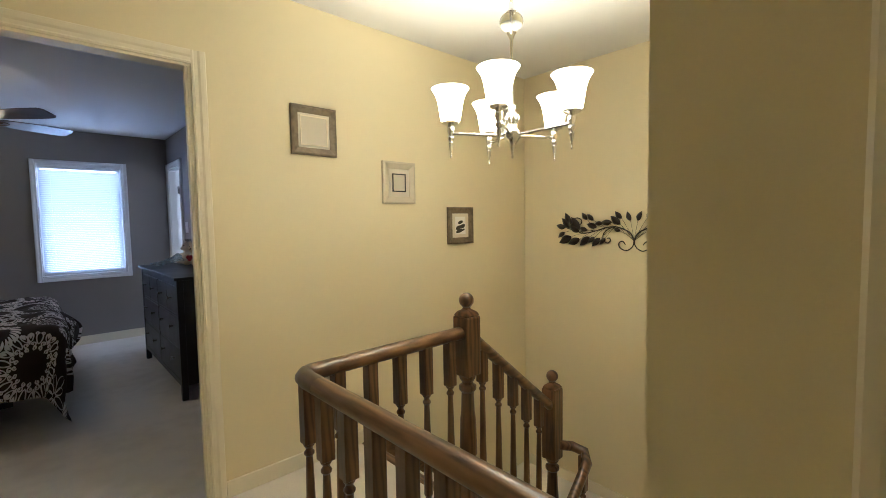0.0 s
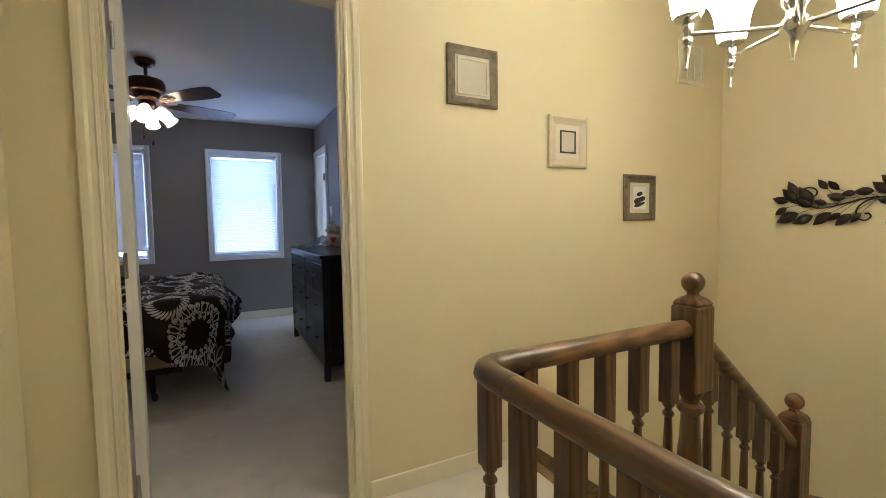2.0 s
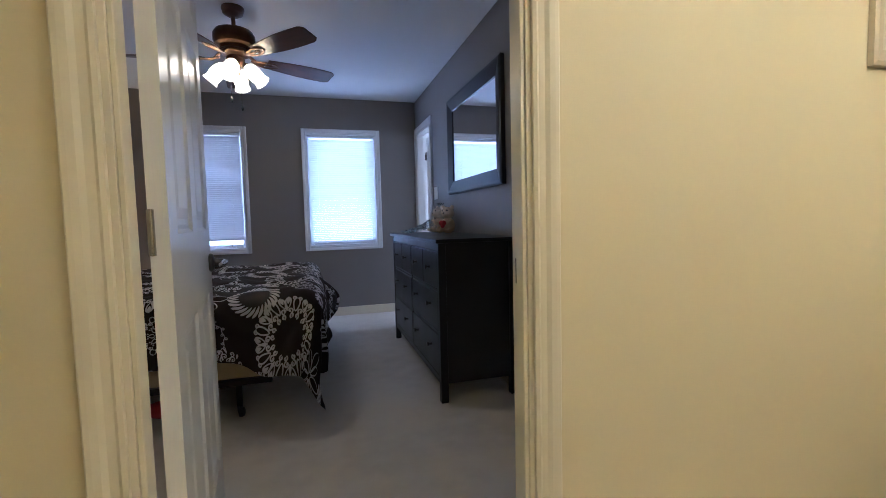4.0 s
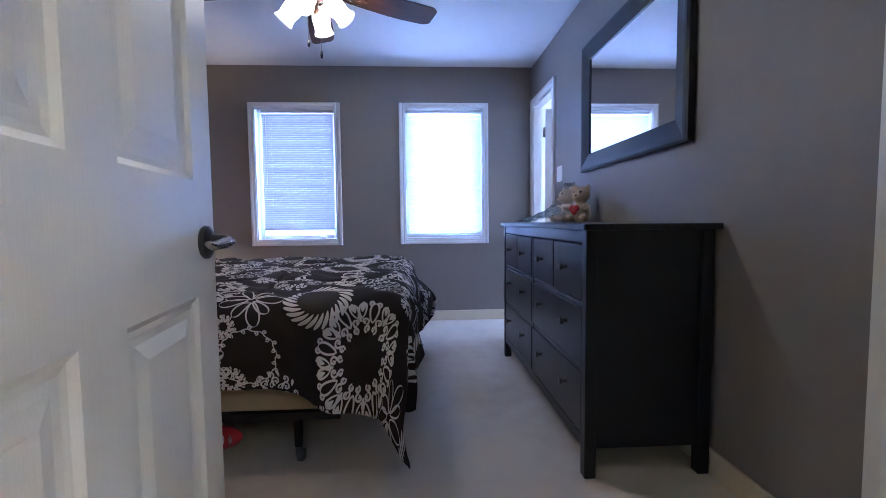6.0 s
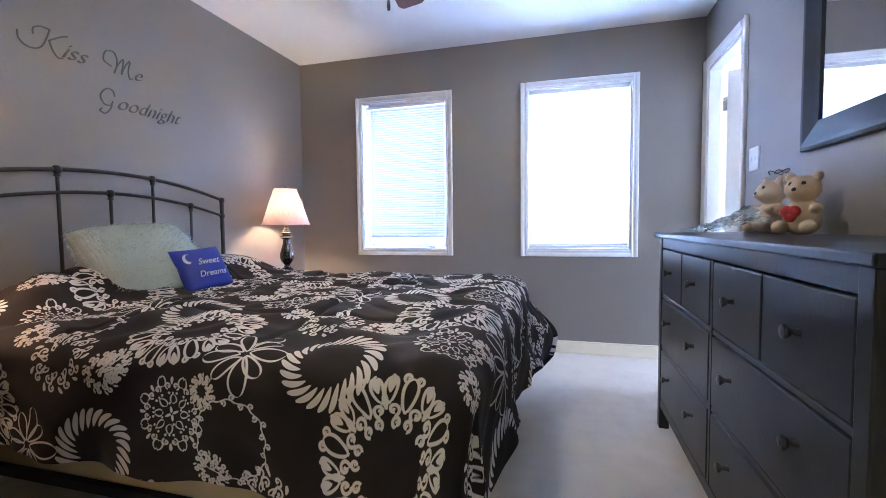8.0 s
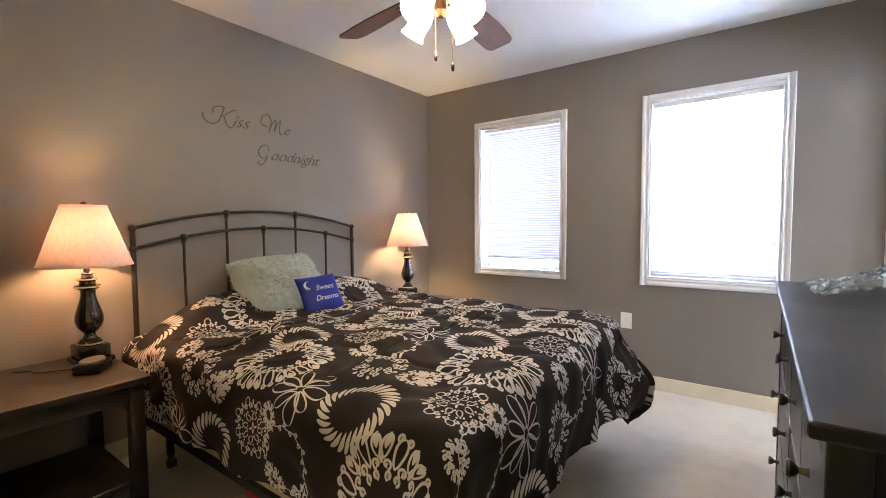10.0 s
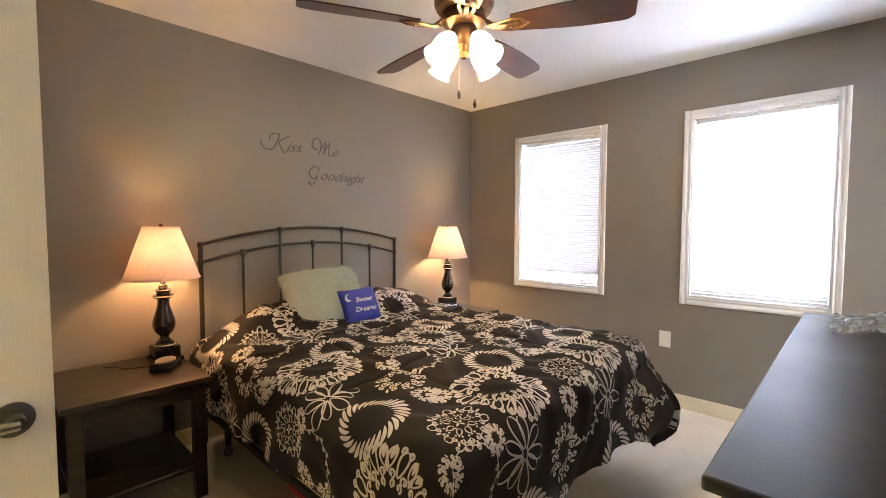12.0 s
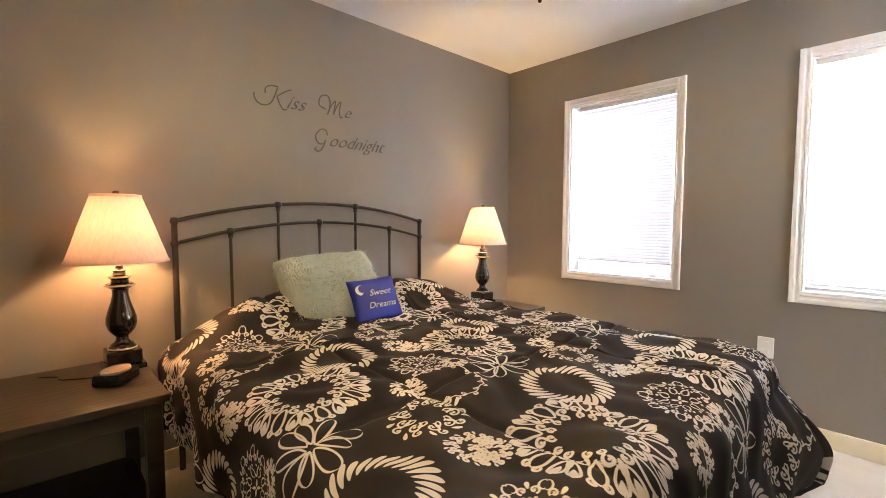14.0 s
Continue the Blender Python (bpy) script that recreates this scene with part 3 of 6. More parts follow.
# ---- windows and blinds ----
def window(name, hole, label):
    x0, x1, z0, z1 = hole
    w = thing(name, 0, 0, 0, label, "window", kind="structure")
    frame_round(w, (0, YN, 0), (1, 0, 0), (0, -1, 0), x0, x1, z0, z1, M_VINYL, 0.05, True)
    fr = bmesh.new()
    d0, d1 = YN + 0.07, YN + 0.13
    for a in ((x0, x0 + 0.045, z0, z1), (x1 - 0.045, x1, z0, z1), (x0 + 0.045, x1 - 0.045, z0, z0 + 0.05), (x0 + 0.045, x1 - 0.045, z1 - 0.045, z1)):
        add_box(fr, a[0] + 0.001, a[1] - 0.0, d0, d1, a[2], a[3], 0.004, 1)
    part("window_frame", fr, M_VINYL, w)
    part("window_sill", box(x0 + 0.0005, x1 - 0.0005, YN - 0.004, YN + 0.0695, z0 - 0.0, z0 + 0.012, 0.003, 1), M_VINYL, w)
    pane = part("pane", box(x0 + 0.045, x1 - 0.045, YN + 0.098, YN + 0.102, z0 + 0.05, z1 - 0.045), M_GLASS, w)
    pane.visible_shadow = False
    part("liner", box(x0 + 0.0005, x0 + 0.010, YN + 0.0, YN + 0.0695, z0 + 0.012, z1, 0.001, 1), M_VINYL, w)
    part("liner", box(x1 - 0.010, x1 - 0.0005, YN + 0.0, YN + 0.0695, z0 + 0.012, z1, 0.001, 1), M_VINYL, w)
    part("liner", box(x0 + 0.010, x1 - 0.010, YN + 0.0, YN + 0.0695, z1 - 0.010, z1 - 0.0005, 0.001, 1), M_VINYL, w)
    return w


window("window_1", WIN[0], "white casement window with half lowered blind and crank")
window("window_2", WIN[1], "white window with closed blind, bright with daylight")


def blind(x0, x1, top, bottom, tilt, label):
    b = thing("window_blind", (x0 + x1) / 2, YN + 0.035, bottom, label, "window blind", "blinds of the bedroom windows")
    w, h = x1 - x0, top - bottom
    part("head_rail", box(-w / 2, w / 2, -0.016, 0.016, h - 0.03, h, 0.003, 1), M_VINYL, b)
    part("bottom_rail", box(-w / 2, w / 2, -0.013, 0.013, 0.0, 0.016, 0.004, 2), M_VINYL, b)
    sl = bmesh.new()
    n = 5
    rows = []
    for k in range(n):
        s = -0.0125 + 0.025 * k / (n - 1)
        z = 0.0022 * (1 - (s / 0.0125) ** 2)
        rows.append([sl.verts.new((x, s, z)) for x in (-w / 2 + 0.004, w / 2 - 0.004)])
    for a, c in zip(rows, rows[1:]):
        sl.faces.new((a[0], a[1], c[1], c[0]))
    first = None
    pitch, z = 0.0205, 0.028
    k = 0
    while z < h - 0.04:
        m = Matrix.Translation((0, 0, z)) @ pose(0, 0, 0, tilt + 1.2 * math.sin(k * 1.7), 0, 0.05 * math.sin(k * 2.3))
        if first is None:
            first = part("slat", sl, M_SLAT, b, "thin white slat", True, m)
        else:
            share("slat", first, b, m)
        z += pitch
        k += 1
    for cx in (-w * 0.36, w * 0.36):
        part("ladder_cord", box(cx - 0.001, cx + 0.001, -0.0145, -0.0135, 0.01, h - 0.02), M_VINYL, b)
        part("ladder_cord", box(cx - 0.001, cx + 0.001, 0.0135, 0.0145, 0.01, h - 0.02), M_VINYL, b)
    return b


bl = blind(WIN[0][0] + 0.055, WIN[0][1] - 0.02, WIN[0][3] - 0.012, 0.90, 80, "white aluminium mini blind lowered almost to the sill")
part("tilt_wand", tube([(-0.29, -0.02, 1.08), (-0.292, -0.024, 0.7), (-0.29, -0.022, 0.42)], 0.003, 8), M_VINYL, bl, "clear tilt wand", True)
blind(WIN[1][0] + 0.014, WIN[1][1] - 0.014, WIN[1][3] - 0.012, 0.825, -52, "white aluminium mini blind closed against bright daylight")
ck = thing("window_crank", -0.40, YN + 0.045, WIN[0][2] + 0.012, "white folding window crank on the sill", "window crank")
part("base", box(-0.035, 0.035, -0.015, 0.015, 0, 0.022, 0.006, 2), M_VINYL, ck)
part("handle", tube([(0.0, -0.01, 0.02), (-0.02, -0.02, 0.05), (-0.05, -0.022, 0.058), (-0.07, -0.02, 0.056)], 0.006, 8), M_NICKEL, ck, "nickel crank arm", True)


# ---- stairs and railing ----
RISE, RUN = 0.19, 0.25
st = thing("staircase", 1.80, 2.18, -0.76, "carpeted stairs going down along the hall wall", "stairs", kind="structure")
for k in range(1, 4):
    part("step", box((k - 1) * RUN, k * RUN, -0.48 + 0.05, 0.486, -1.2, 0.76 - k * RISE - 0.0, 0.012, 2), M_CARPET, st)
part("nosing", box(-0.035, 0.022, -0.45, 0.486, 0.735, 0.766, 0.01, 2), M_OAKY, st, "stained oak top nosing")
structure("landing", box(2.551, HX1 - 0.001, BY + 0.001, YH - 0.001, -0.95, -0.76), M_CARPET, "beige carpeted stair landing", "landing")
ls = thing("lower_staircase", 2.55, 1.1, -0.76, "carpeted lower stairs doubling back", "stairs", kind="structure")
for k in range(1, 7):
    part("step", box(-k * RUN, -(k - 1) * RUN - 0.001, BY - 1.098, 0.52, -1.94, -k * RISE, 0.012, 2), M_CARPET, ls)
skb = bmesh.new()
vs = [(1.78, -0.02), (1.82, 0.07), (2.60, -0.53), (2.60, -0.9), (1.78, -0.3)]
fa = [skb.verts.new((x, YH - 0.022, z)) for x, z in vs]
fb = [skb.verts.new((x, YH - 0.0005, z)) for x, z in vs]
skb.faces.new(fa)
skb.faces.new(fb[::-1])
for k in range(5):
    skb.faces.new((fa[k], fa[(k + 1) % 5], fb[(k + 1) % 5], fb[k]))
structure("stair_skirt", skb, M_OAKX, "stained oak skirt board along the stairs", "trim")
structure("baseboard", box(HX1 - 0.014, HX1 - 0.0005, BY + 0.002, YH - 0.002, -0.76, -0.675, 0.004, 2), M_HTRIM, "white painted baseboard on the landing", "baseboard")
structure("well_fascia", box(0.9725, 0.99, BY + 0.001, 1.683, -0.28, 0.012, 0.003, 1), M_OAKY, "stained oak edge of the stairwell", "trim")
structure("well_fascia", box(0.9725, 1.80, 1.684, 1.70, -0.28, 0.012, 0.003, 1), M_OAKX, "stained oak edge of the stairwell", "trim")

def baluster_mesh(h, block_top=0.21, block_foot=0.14):
    """A square-topped turned spindle of height h, foot at z=0."""
    bm = bmesh.new()
    s = 0.0215
    zt = h - block_top
    add_box(bm, -s, s, -s, s, zt, h, 0.003, 1)
    add_box(bm, -s, s, -s, s, 0.0, block_foot, 0.003, 1)
    prof = [(0.020, zt + 0.004), (0.018, zt - 0.006), (0.011, zt - 0.016), (0.011, zt - 0.022), (0.017, zt - 0.030), (0.017, zt - 0.036), (0.011, zt - 0.044), (0.013, zt - 0.10),
            (0.016, zt * 0.5 + block_foot * 0.5), (0.019, block_foot + 0.09), (0.019, block_foot + 0.06), (0.012, block_foot + 0.045), (0.012, block_foot + 0.035), (0.019, block_foot + 0.025), (0.019, block_foot + 0.015), (0.014, block_foot + 0.008), (0.020, block_foot - 0.004)]
    add_lathe(bm, prof[::-1], 12)
    return bm


def newel_mesh(h, top_block):
    """A newel post: square foot, turned shaft, square head; the cap and ball are parts of their own."""
    bm = bmesh.new()
    s = 0.045
    add_box(bm, -s, s, -s, s, h - top_block, h, 0.008, 2)
    zt = h - top_block
    add_box(bm, -s, s, -s, s, 0.0, 0.22, 0.008, 2)
    prof = [(0.040, zt + 0.006), (0.036, zt - 0.015), (0.026, zt - 0.03), (0.026, zt - 0.04), (0.040, zt - 0.05), (0.040, zt - 0.065), (0.028, zt - 0.08), (0.031, zt - 0.16), (0.036, zt * 0.5 + 0.12), (0.040, 0.32), (0.040, 0.29), (0.030, 0.27), (0.038, 0.25), (0.038, 0.23), (0.04, 0.21)]
    add_lathe(bm, prof[::-1], 20)
    return bm


rl = thing("stair_railing", 0.985, 1.70, 0.0, "stained oak railing with turned balusters and ball newels", "railing")
RH = 0.853                       # middle of the handrail
part("handrail", tube([(0, -1.176, RH), (0, -0.6, RH), (0, -0.14, RH)], 0.031, 16, 0.92), M_OAKY, rl, "oak handrail worn shiny", True)
part("rail_corner", tube([(0, -0.14, RH), (0, -0.06, RH), (0.006, -0.026, RH), (0.020, -0.008, RH), (0.045, 0.003, RH), (0.13, 0.004, RH)], [0.0315] * 6, 16, 0.92), M_OAKDK, rl, "darker oak corner fitting", True)
part("handrail", tube([(0.13, 0.004, RH), (0.45, 0.004, RH), (0.78, 0.004, RH)], 0.031, 16, 0.92), M_OAKX, rl, "oak handrail worn shiny", True)
bal = part("baluster", baluster_mesh(RH - 0.015), M_OAKZ, rl, "", False, Matrix.Translation((0.010, -0.030, 0.006)))
for k in range(1, 6):
    share("baluster", bal, rl, Matrix.Translation((0.135 * k + 0.005, 0.003, 0.006)))
for k in range(1, 9):
    share("baluster", bal, rl, Matrix.Translation((0.0, -0.03 - 0.135 * k, 0.006)))
nwx = 0.790
nw = part("newel_post", newel_mesh(0.925, 0.27), M_OAKZ, rl, "", False, Matrix.Translation((nwx, 0.005, -0.0)))


def newel_cap(parent, z):
    part("cap", lathe([(0.052, z - 0.004), (0.056, z + 0.006), (0.045, z + 0.018), (0.034, z + 0.024), (0.020, z + 0.030), (0.016, z + 0.036), (0.022, z + 0.040)], 4), M_OAK, parent, "", False, pose(0, 0, 0, 0, 0, 45))
    part("ball", ball(0.034, (0, 0, z + 0.070), (1, 1, 1), 3), M_OAK, parent, "turned oak ball", True)


newel_cap(nw, 0.925)
nbx = 1.550
nb = part("newel_post", newel_mesh(1.13, 0.42), M_OAKZ, rl, "", False, Matrix.Translation((nbx, 0.06, -0.76)))
newel_cap(nb, 1.13)
slope = (0.23 - 0.83) / (nbx - nwx)
part("stair_handrail", tube([(nwx + 0.03, 0.01, 0.825), (nwx + 0.3, 0.028, 0.825 + slope * 0.27), (nbx - 0.03, 0.055, 0.825 + slope * (nbx - nwx - 0.06))], 0.028, 14, 0.95), M_OAKX, rl, "", True)
for k in range(5):
    x = nwx + 0.115 + 0.125 * k
    foot = -RISE * (1 + int((x + 0.97 - 1.80) / RUN))
    top = 0.825 + slope * (x - nwx - 0.03)
    part("baluster", baluster_mesh(top - foot, 0.17 + 0.02 * (k % 2), 0.12), M_OAKZ, rl, "", False, Matrix.Translation((x, 0.012 + 0.05 * (x - nwx) / 0.76, foot)))
# the lower handrail turning away from the second newel
part("lower_handrail", tube([(nbx + 0.02, 0.03, 0.03), (nbx + 0.08, -0.02, 0.02), (nbx + 0.10, -0.09, 0.005), (nbx + 0.06, -0.13, -0.03), (nbx - 0.1, -0.14, -0.15), (nbx - 0.8, -0.14, -0.72)], 0.028, 14), M_OAK, rl, "", True)
share("baluster", bal, rl, Matrix.Translation((nbx + 0.085, -0.09, -0.76 - 0.09)))


# ---- bed ----
BX0, BX1, BY0, BY1 = -1.50, 0.40, 4.31, 5.79     # mattress
BTOP = 0.66
bed = thing("bed", -0.55, 5.05, 0.0, "double bed with brown iron headboard and tan box spring", "bed")


def local(bm):
    bmesh.ops.translate(bm, vec=(0.55, -5.05, 0), verts=bm.verts)
    return bm


part("box_spring", local(box(BX0, BX1, BY0, BY1, 0.225, 0.43, 0.02, 3)), M_BOX, bed, "tan cloth box spring", True)
part("mattress", local(box(BX0, BX1, BY0, BY1, 0.431, BTOP - 0.02, 0.04, 4)), M_MATTRESS, bed, "white mattress", True)
for y in (BY0 + 0.012, BY1 - 0.012):
    part("side_rail", local(box(BX0, BX1 - 0.2, y - 0.018, y + 0.018, 0.19, 0.2245, 0.002, 1)), M_STEEL, bed)
for x in (-1.3, 0.02):
    part("cross_rail", local(box(x - 0.018, x + 0.018, BY0 + 0.032, BY1 - 0.032, 0.185, 0.22, 0.002, 1)), M_STEEL, bed)
for x in (-1.3, 0.02):
    for y in (BY0 + 0.045, 5.05, BY1 - 0.045):
        leg = part("leg", local(box(x - 0.014, x + 0.014, y - 0.014, y + 0.014, 0.06, 0.188, 0.002, 1)), M_STEEL, bed)
        part("caster", local(add_box(lathe([(0.0, 0), (0.014, 0.001), (0.014, 0.06), (0.0, 0.061)], 10, (x, y, 0.02)), x - 0.008, x + 0.026, y - 0.022, y + 0.022, 0.0, 0.045, 0.012, 3)), M_RUBBER, leg, "grey caster", True)

HX = -1.553


def top_z(y):
    d = (y - 5.063) / 0.744
    return 1.290 - 0.100 * d * d


hb = part("headboard", local(tube(arc(25, lambda k: (HX, 4.319 + 1.488 * k, top_z(4.319 + 1.488 * k))), 0.010, 10)), M_IRON, bed, "arched brown iron headboard", True)
part("rail", local(tube(arc(25, lambda k: (HX, 4.319 + 1.488 * k, top_z(4.319 + 1.488 * k) - 0.105)), 0.009, 10)), M_IRON, hb, "", True)
part("rail", local(tube(arc(9, lambda k: (HX, 4.319 + 1.488 * k, 0.45)), 0.010, 10)), M_IRON, hb, "", True)
for y in (4.319, 5.807):
    part("post", local(tube([(HX, y, 0.0), (HX, y, top_z(y))], 0.0135, 12)), M_IRON, hb, "", True)
for y in (4.811, 5.293):
    part("spindle", local(tube([(HX, y, 0.45), (HX, y, top_z(y))], 0.008, 10)), M_IRON, hb, "", True)
for y in (4.565, 5.052, 5.550):
    part("spindle", local(tube([(HX, y, 0.45), (HX, y, top_z(y) - 0.105)], 0.008, 10)), M_IRON, hb, "", True)
for y, dz in ((4.319, 0.0), (5.807, 0.0), (4.811, 0.0), (5.293, 0.0), (4.319, -0.105), (5.807, -0.105), (4.565, -0.105), (5.052, -0.105), (5.55, -0.105)):
    z = top_z(y) + dz
    part("finial", local(lathe([(0.0, -0.035), (0.013, -0.033), (0.013, -0.024), (0.010, -0.02), (0.017, -0.010), (0.019, 0.0), (0.017, 0.010), (0.012, 0.016), (0.0, 0.018)], 12, (HX, y, z))), M_IRON, hb, "", True)


# ---- comforter: cloth laid over the bed, its print worked out as a field on the cloth ----
def seg_field(px, py, ax, ay, bx, by):
    dx, dy = bx - ax, by - ay
    k = np.clip(((px - ax) * dx + (py - ay) * dy) / (dx * dx + dy * dy + 1e-9), 0, 1)
    return np.hypot(px - ax - k * dx, py - ay - k * dy)


def polar_repeat(x, y, n, turn=0.0):
    """Folds the plane into one of n wedges: (along, across)."""
    a = np.arctan2(y, x) - turn
    w = 2 * np.pi / n
    a = (a + w / 2) % w - w / 2
    r = np.hypot(x, y)
    return r * np.cos(a), r * np.sin(a)


def leaf_field(u, v, cu, length, width, lean=0.0, plump=-0.25):
    """Inside-negative leaf along u at cu, pointed outwards."""
    s = (u - cu) / (length / 2)
    v = v - lean * (u - cu)
    half = width / 2 * np.sqrt(np.clip(1 - s * s, 0, 1)) * (1 + plump * s)
    f = np.abs(v) - half
    return np.where(np.abs(s) < 1, f, np.maximum(f, (np.abs(s) - 1) * length / 2))


def wreath(x, y, r):
    """A feather wreath: slanting plump leaves round a dark disc."""
    rr = np.hypot(x, y)
    turn = 0.95 * (rr / r - 0.8)
    u, v = polar_repeat(x * np.cos(turn) - y * np.sin(turn), x * np.sin(turn) + y * np.cos(turn), 27)
    return leaf_field(u, v, r * 0.81, r * 0.43, r * 0.140, 0.0, 0.42)


def curl(u, v, cu, cv, size, thick, turns=1.0):
    """A drawn-in spiral line with a dot at its heart."""
    d, a = np.hypot(u - cu, v - cv), np.arctan2(v - cv, u - cu)
    return np.minimum(np.abs(d - size * (0.80 + 0.20 * turns * a / np.pi * 1.6)) - thick, d - size * 0.26)


def daisy(x, y, r):
    """An open flower of thin looped outlines, no two petals quite alike."""
    best = np.full_like(x, 9.0)
    for k in range(9):
        a = 2 * np.pi * k / 9 + 0.12 * np.sin(2.1 * k)
        size = r * (1.0 + 0.13 * np.sin(3.7 * k + 1))
        u, v = x * np.cos(a) + y * np.sin(a), -x * np.sin(a) + y * np.cos(a)
        f = leaf_field(u, v, size * 0.56, size * 0.90, size * 0.40, 0.10 * np.sin(5.0 * k), 0.35)
        best = np.minimum(best, np.abs(f + 0.003) - 0.0027)
    return best


def lace(x, y, r):
    """A crocheted roundel: a pierced snowflake in a border of curls."""
    rr = np.hypot(x, y)
    u, v = polar_repeat(x, y, 4, 0.4)
    best = np.minimum(leaf_field(u, v, r * 0.12, r * 0.18, r * 0.07), np.hypot(u - r * 0.29, v) - r * 0.030)
    u, v = polar_repeat(x, y, 8, 0.0)
    v = np.abs(v)
    best = np.minimum(best, np.abs(leaf_field(u, v, r * 0.40, r * 0.24, r * 0.17)) - 0.0019)
    best = np.minimum(best, np.hypot(u - r * 0.55, v - r * 0.11) - r * 0.034)
    best = np.minimum(best, np.hypot(u - r * 0.56, v) - r * 0.026)
    best = np.minimum(best, curl(u, v, r * 0.74, r * 0.12, r * 0.085, 0.0020))
    best = np.minimum(best, leaf_field(u, v, r * 0.88, r * 0.20, r * 0.085, 0.0, 0.4))
    u, v = polar_repeat(x, y, 8, np.pi / 8)
    best = np.minimum(best, np.abs(leaf_field(u, np.abs(v) - r * 0.04, r * 0.90, r * 0.26, r * 0.17)) - 0.0021)
    return np.where(rr < r * 1.1, best, 9.0)


def scrollwork(x, y, r):
    """A broad ring of looping scrolls and comma leaves round a dark centre."""
    n = 8
    u, v = polar_repeat(x, y, n, 0.2)
    w = np.abs(v)
    best = np.abs(leaf_field(u, w - r * 0.085, r * 0.84, r * 0.30, r * 0.15, 0.25, 0.3)) - 0.0034
    best = np.minimum(best, leaf_field(u, w - r * 0.10, r * 0.89, r * 0.18, r * 0.095, 0.3, 0.5))
    best = np.minimum(best, curl(u, w, r * 0.60, r * 0.095, r * 0.068, 0.0033))
    best = np.minimum(best, leaf_field(u, w, r * 0.70, r * 0.20, r * 0.075, 0.0, 0.4))
    u, v = polar_repeat(x, y, n, 0.2 + np.pi / n)
    w = np.abs(v)
    best = np.minimum(best, np.abs(leaf_field(u, w, r * 0.79, r * 0.40, r * 0.17, 0.0, 0.35)) - 0.0034)
    best = np.minimum(best, curl(u, w, r * 0.47, r * 0.070, r * 0.052, 0.0030))
    return np.minimum(best, curl(u, w, r * 0.99, r * 0.075, r * 0.050, 0.0032))


def curl_ring(x, y, r):
    """A small ring of tight curls and buds."""
    u, v = polar_repeat(x, y, 9, 0.1)
    best = curl(u, v, r * 0.62, r * 0.05, r * 0.150, 0.0026)
    best = np.minimum(best, leaf_field(u, v, r * 0.90, r * 0.22, r * 0.11, 0.5, 0.4))
    u, v = polar_repeat(x, y, 9, 0.1 + np.pi / 9)
    best = np.minimum(best, curl(u, -v, r * 0.84, r * 0.03, r * 0.110, 0.0026))
    return np.minimum(best, np.abs(leaf_field(u, v, r * 0.52, r * 0.24, r * 0.12, -0.4)) - 0.0024)


def chain(x, y, r):
    """A thin ring of vine with small curls on either side of it."""
    a = np.arctan2(y, x)
    rr = np.hypot(x, y)
    best = np.abs(rr - r * (0.92 + 0.025 * np.sin(13 * a))) - 0.0017
    u, v = polar_repeat(x, y, 13)
    best = np.minimum(best, curl(u, v, r * 1.0, 0.0, r * 0.064, 0.0019))
    best = np.minimum(best, leaf_field(u, v, r * 0.92, r * 0.10, r * 0.05, 1.2))
    u, v = polar_repeat(x, y, 13, np.pi / 13)
    return np.minimum(best, curl(u, -v, r * 0.86, 0.0, r * 0.064, 0.0019))


# one repeat of the printed cloth: motif, place along and across it, radius; columns are half dropped
PITCH_U, PITCH_V = 0.69, 0.66
PRINT = [(wreath, 0.0, 0.0, 0.130), (chain, -0.25, -0.235, 0.115), (daisy, -0.25, 0.0, 0.108), (lace, 0.255, 0.145, 0.100), (curl_ring, -0.15, 0.265, 0.105), (scrollwork, 0.19, -0.215, 0.178), (curl_ring, 0.025, 0.235, 0.062), (curl_ring, -0.335, -0.115, 0.045), (curl_ring, 0.375, 0.005, 0.055), (curl_ring, 0.06, -0.40, 0.05)]


def print_field(u, v):
    out = np.full_like(u, 0.03)
    for f, cu, cv, r in PRINT:
        for half in (0, 1):
            x = (u - cu - half * PITCH_U + PITCH_U) % (2 * PITCH_U) - PITCH_U
            y = (v - cv - half * PITCH_V / 2 + PITCH_V / 2) % PITCH_V - PITCH_V / 2
            rr = np.hypot(x, y)
            if f is wreath:                   # the dark disc of a wreath covers what lies under it
                out = np.where(rr < r * 0.66, 0.03, out)
            out = np.where(rr < r * 1.2, np.minimum(out, f(x, y, r)), out)
    return out


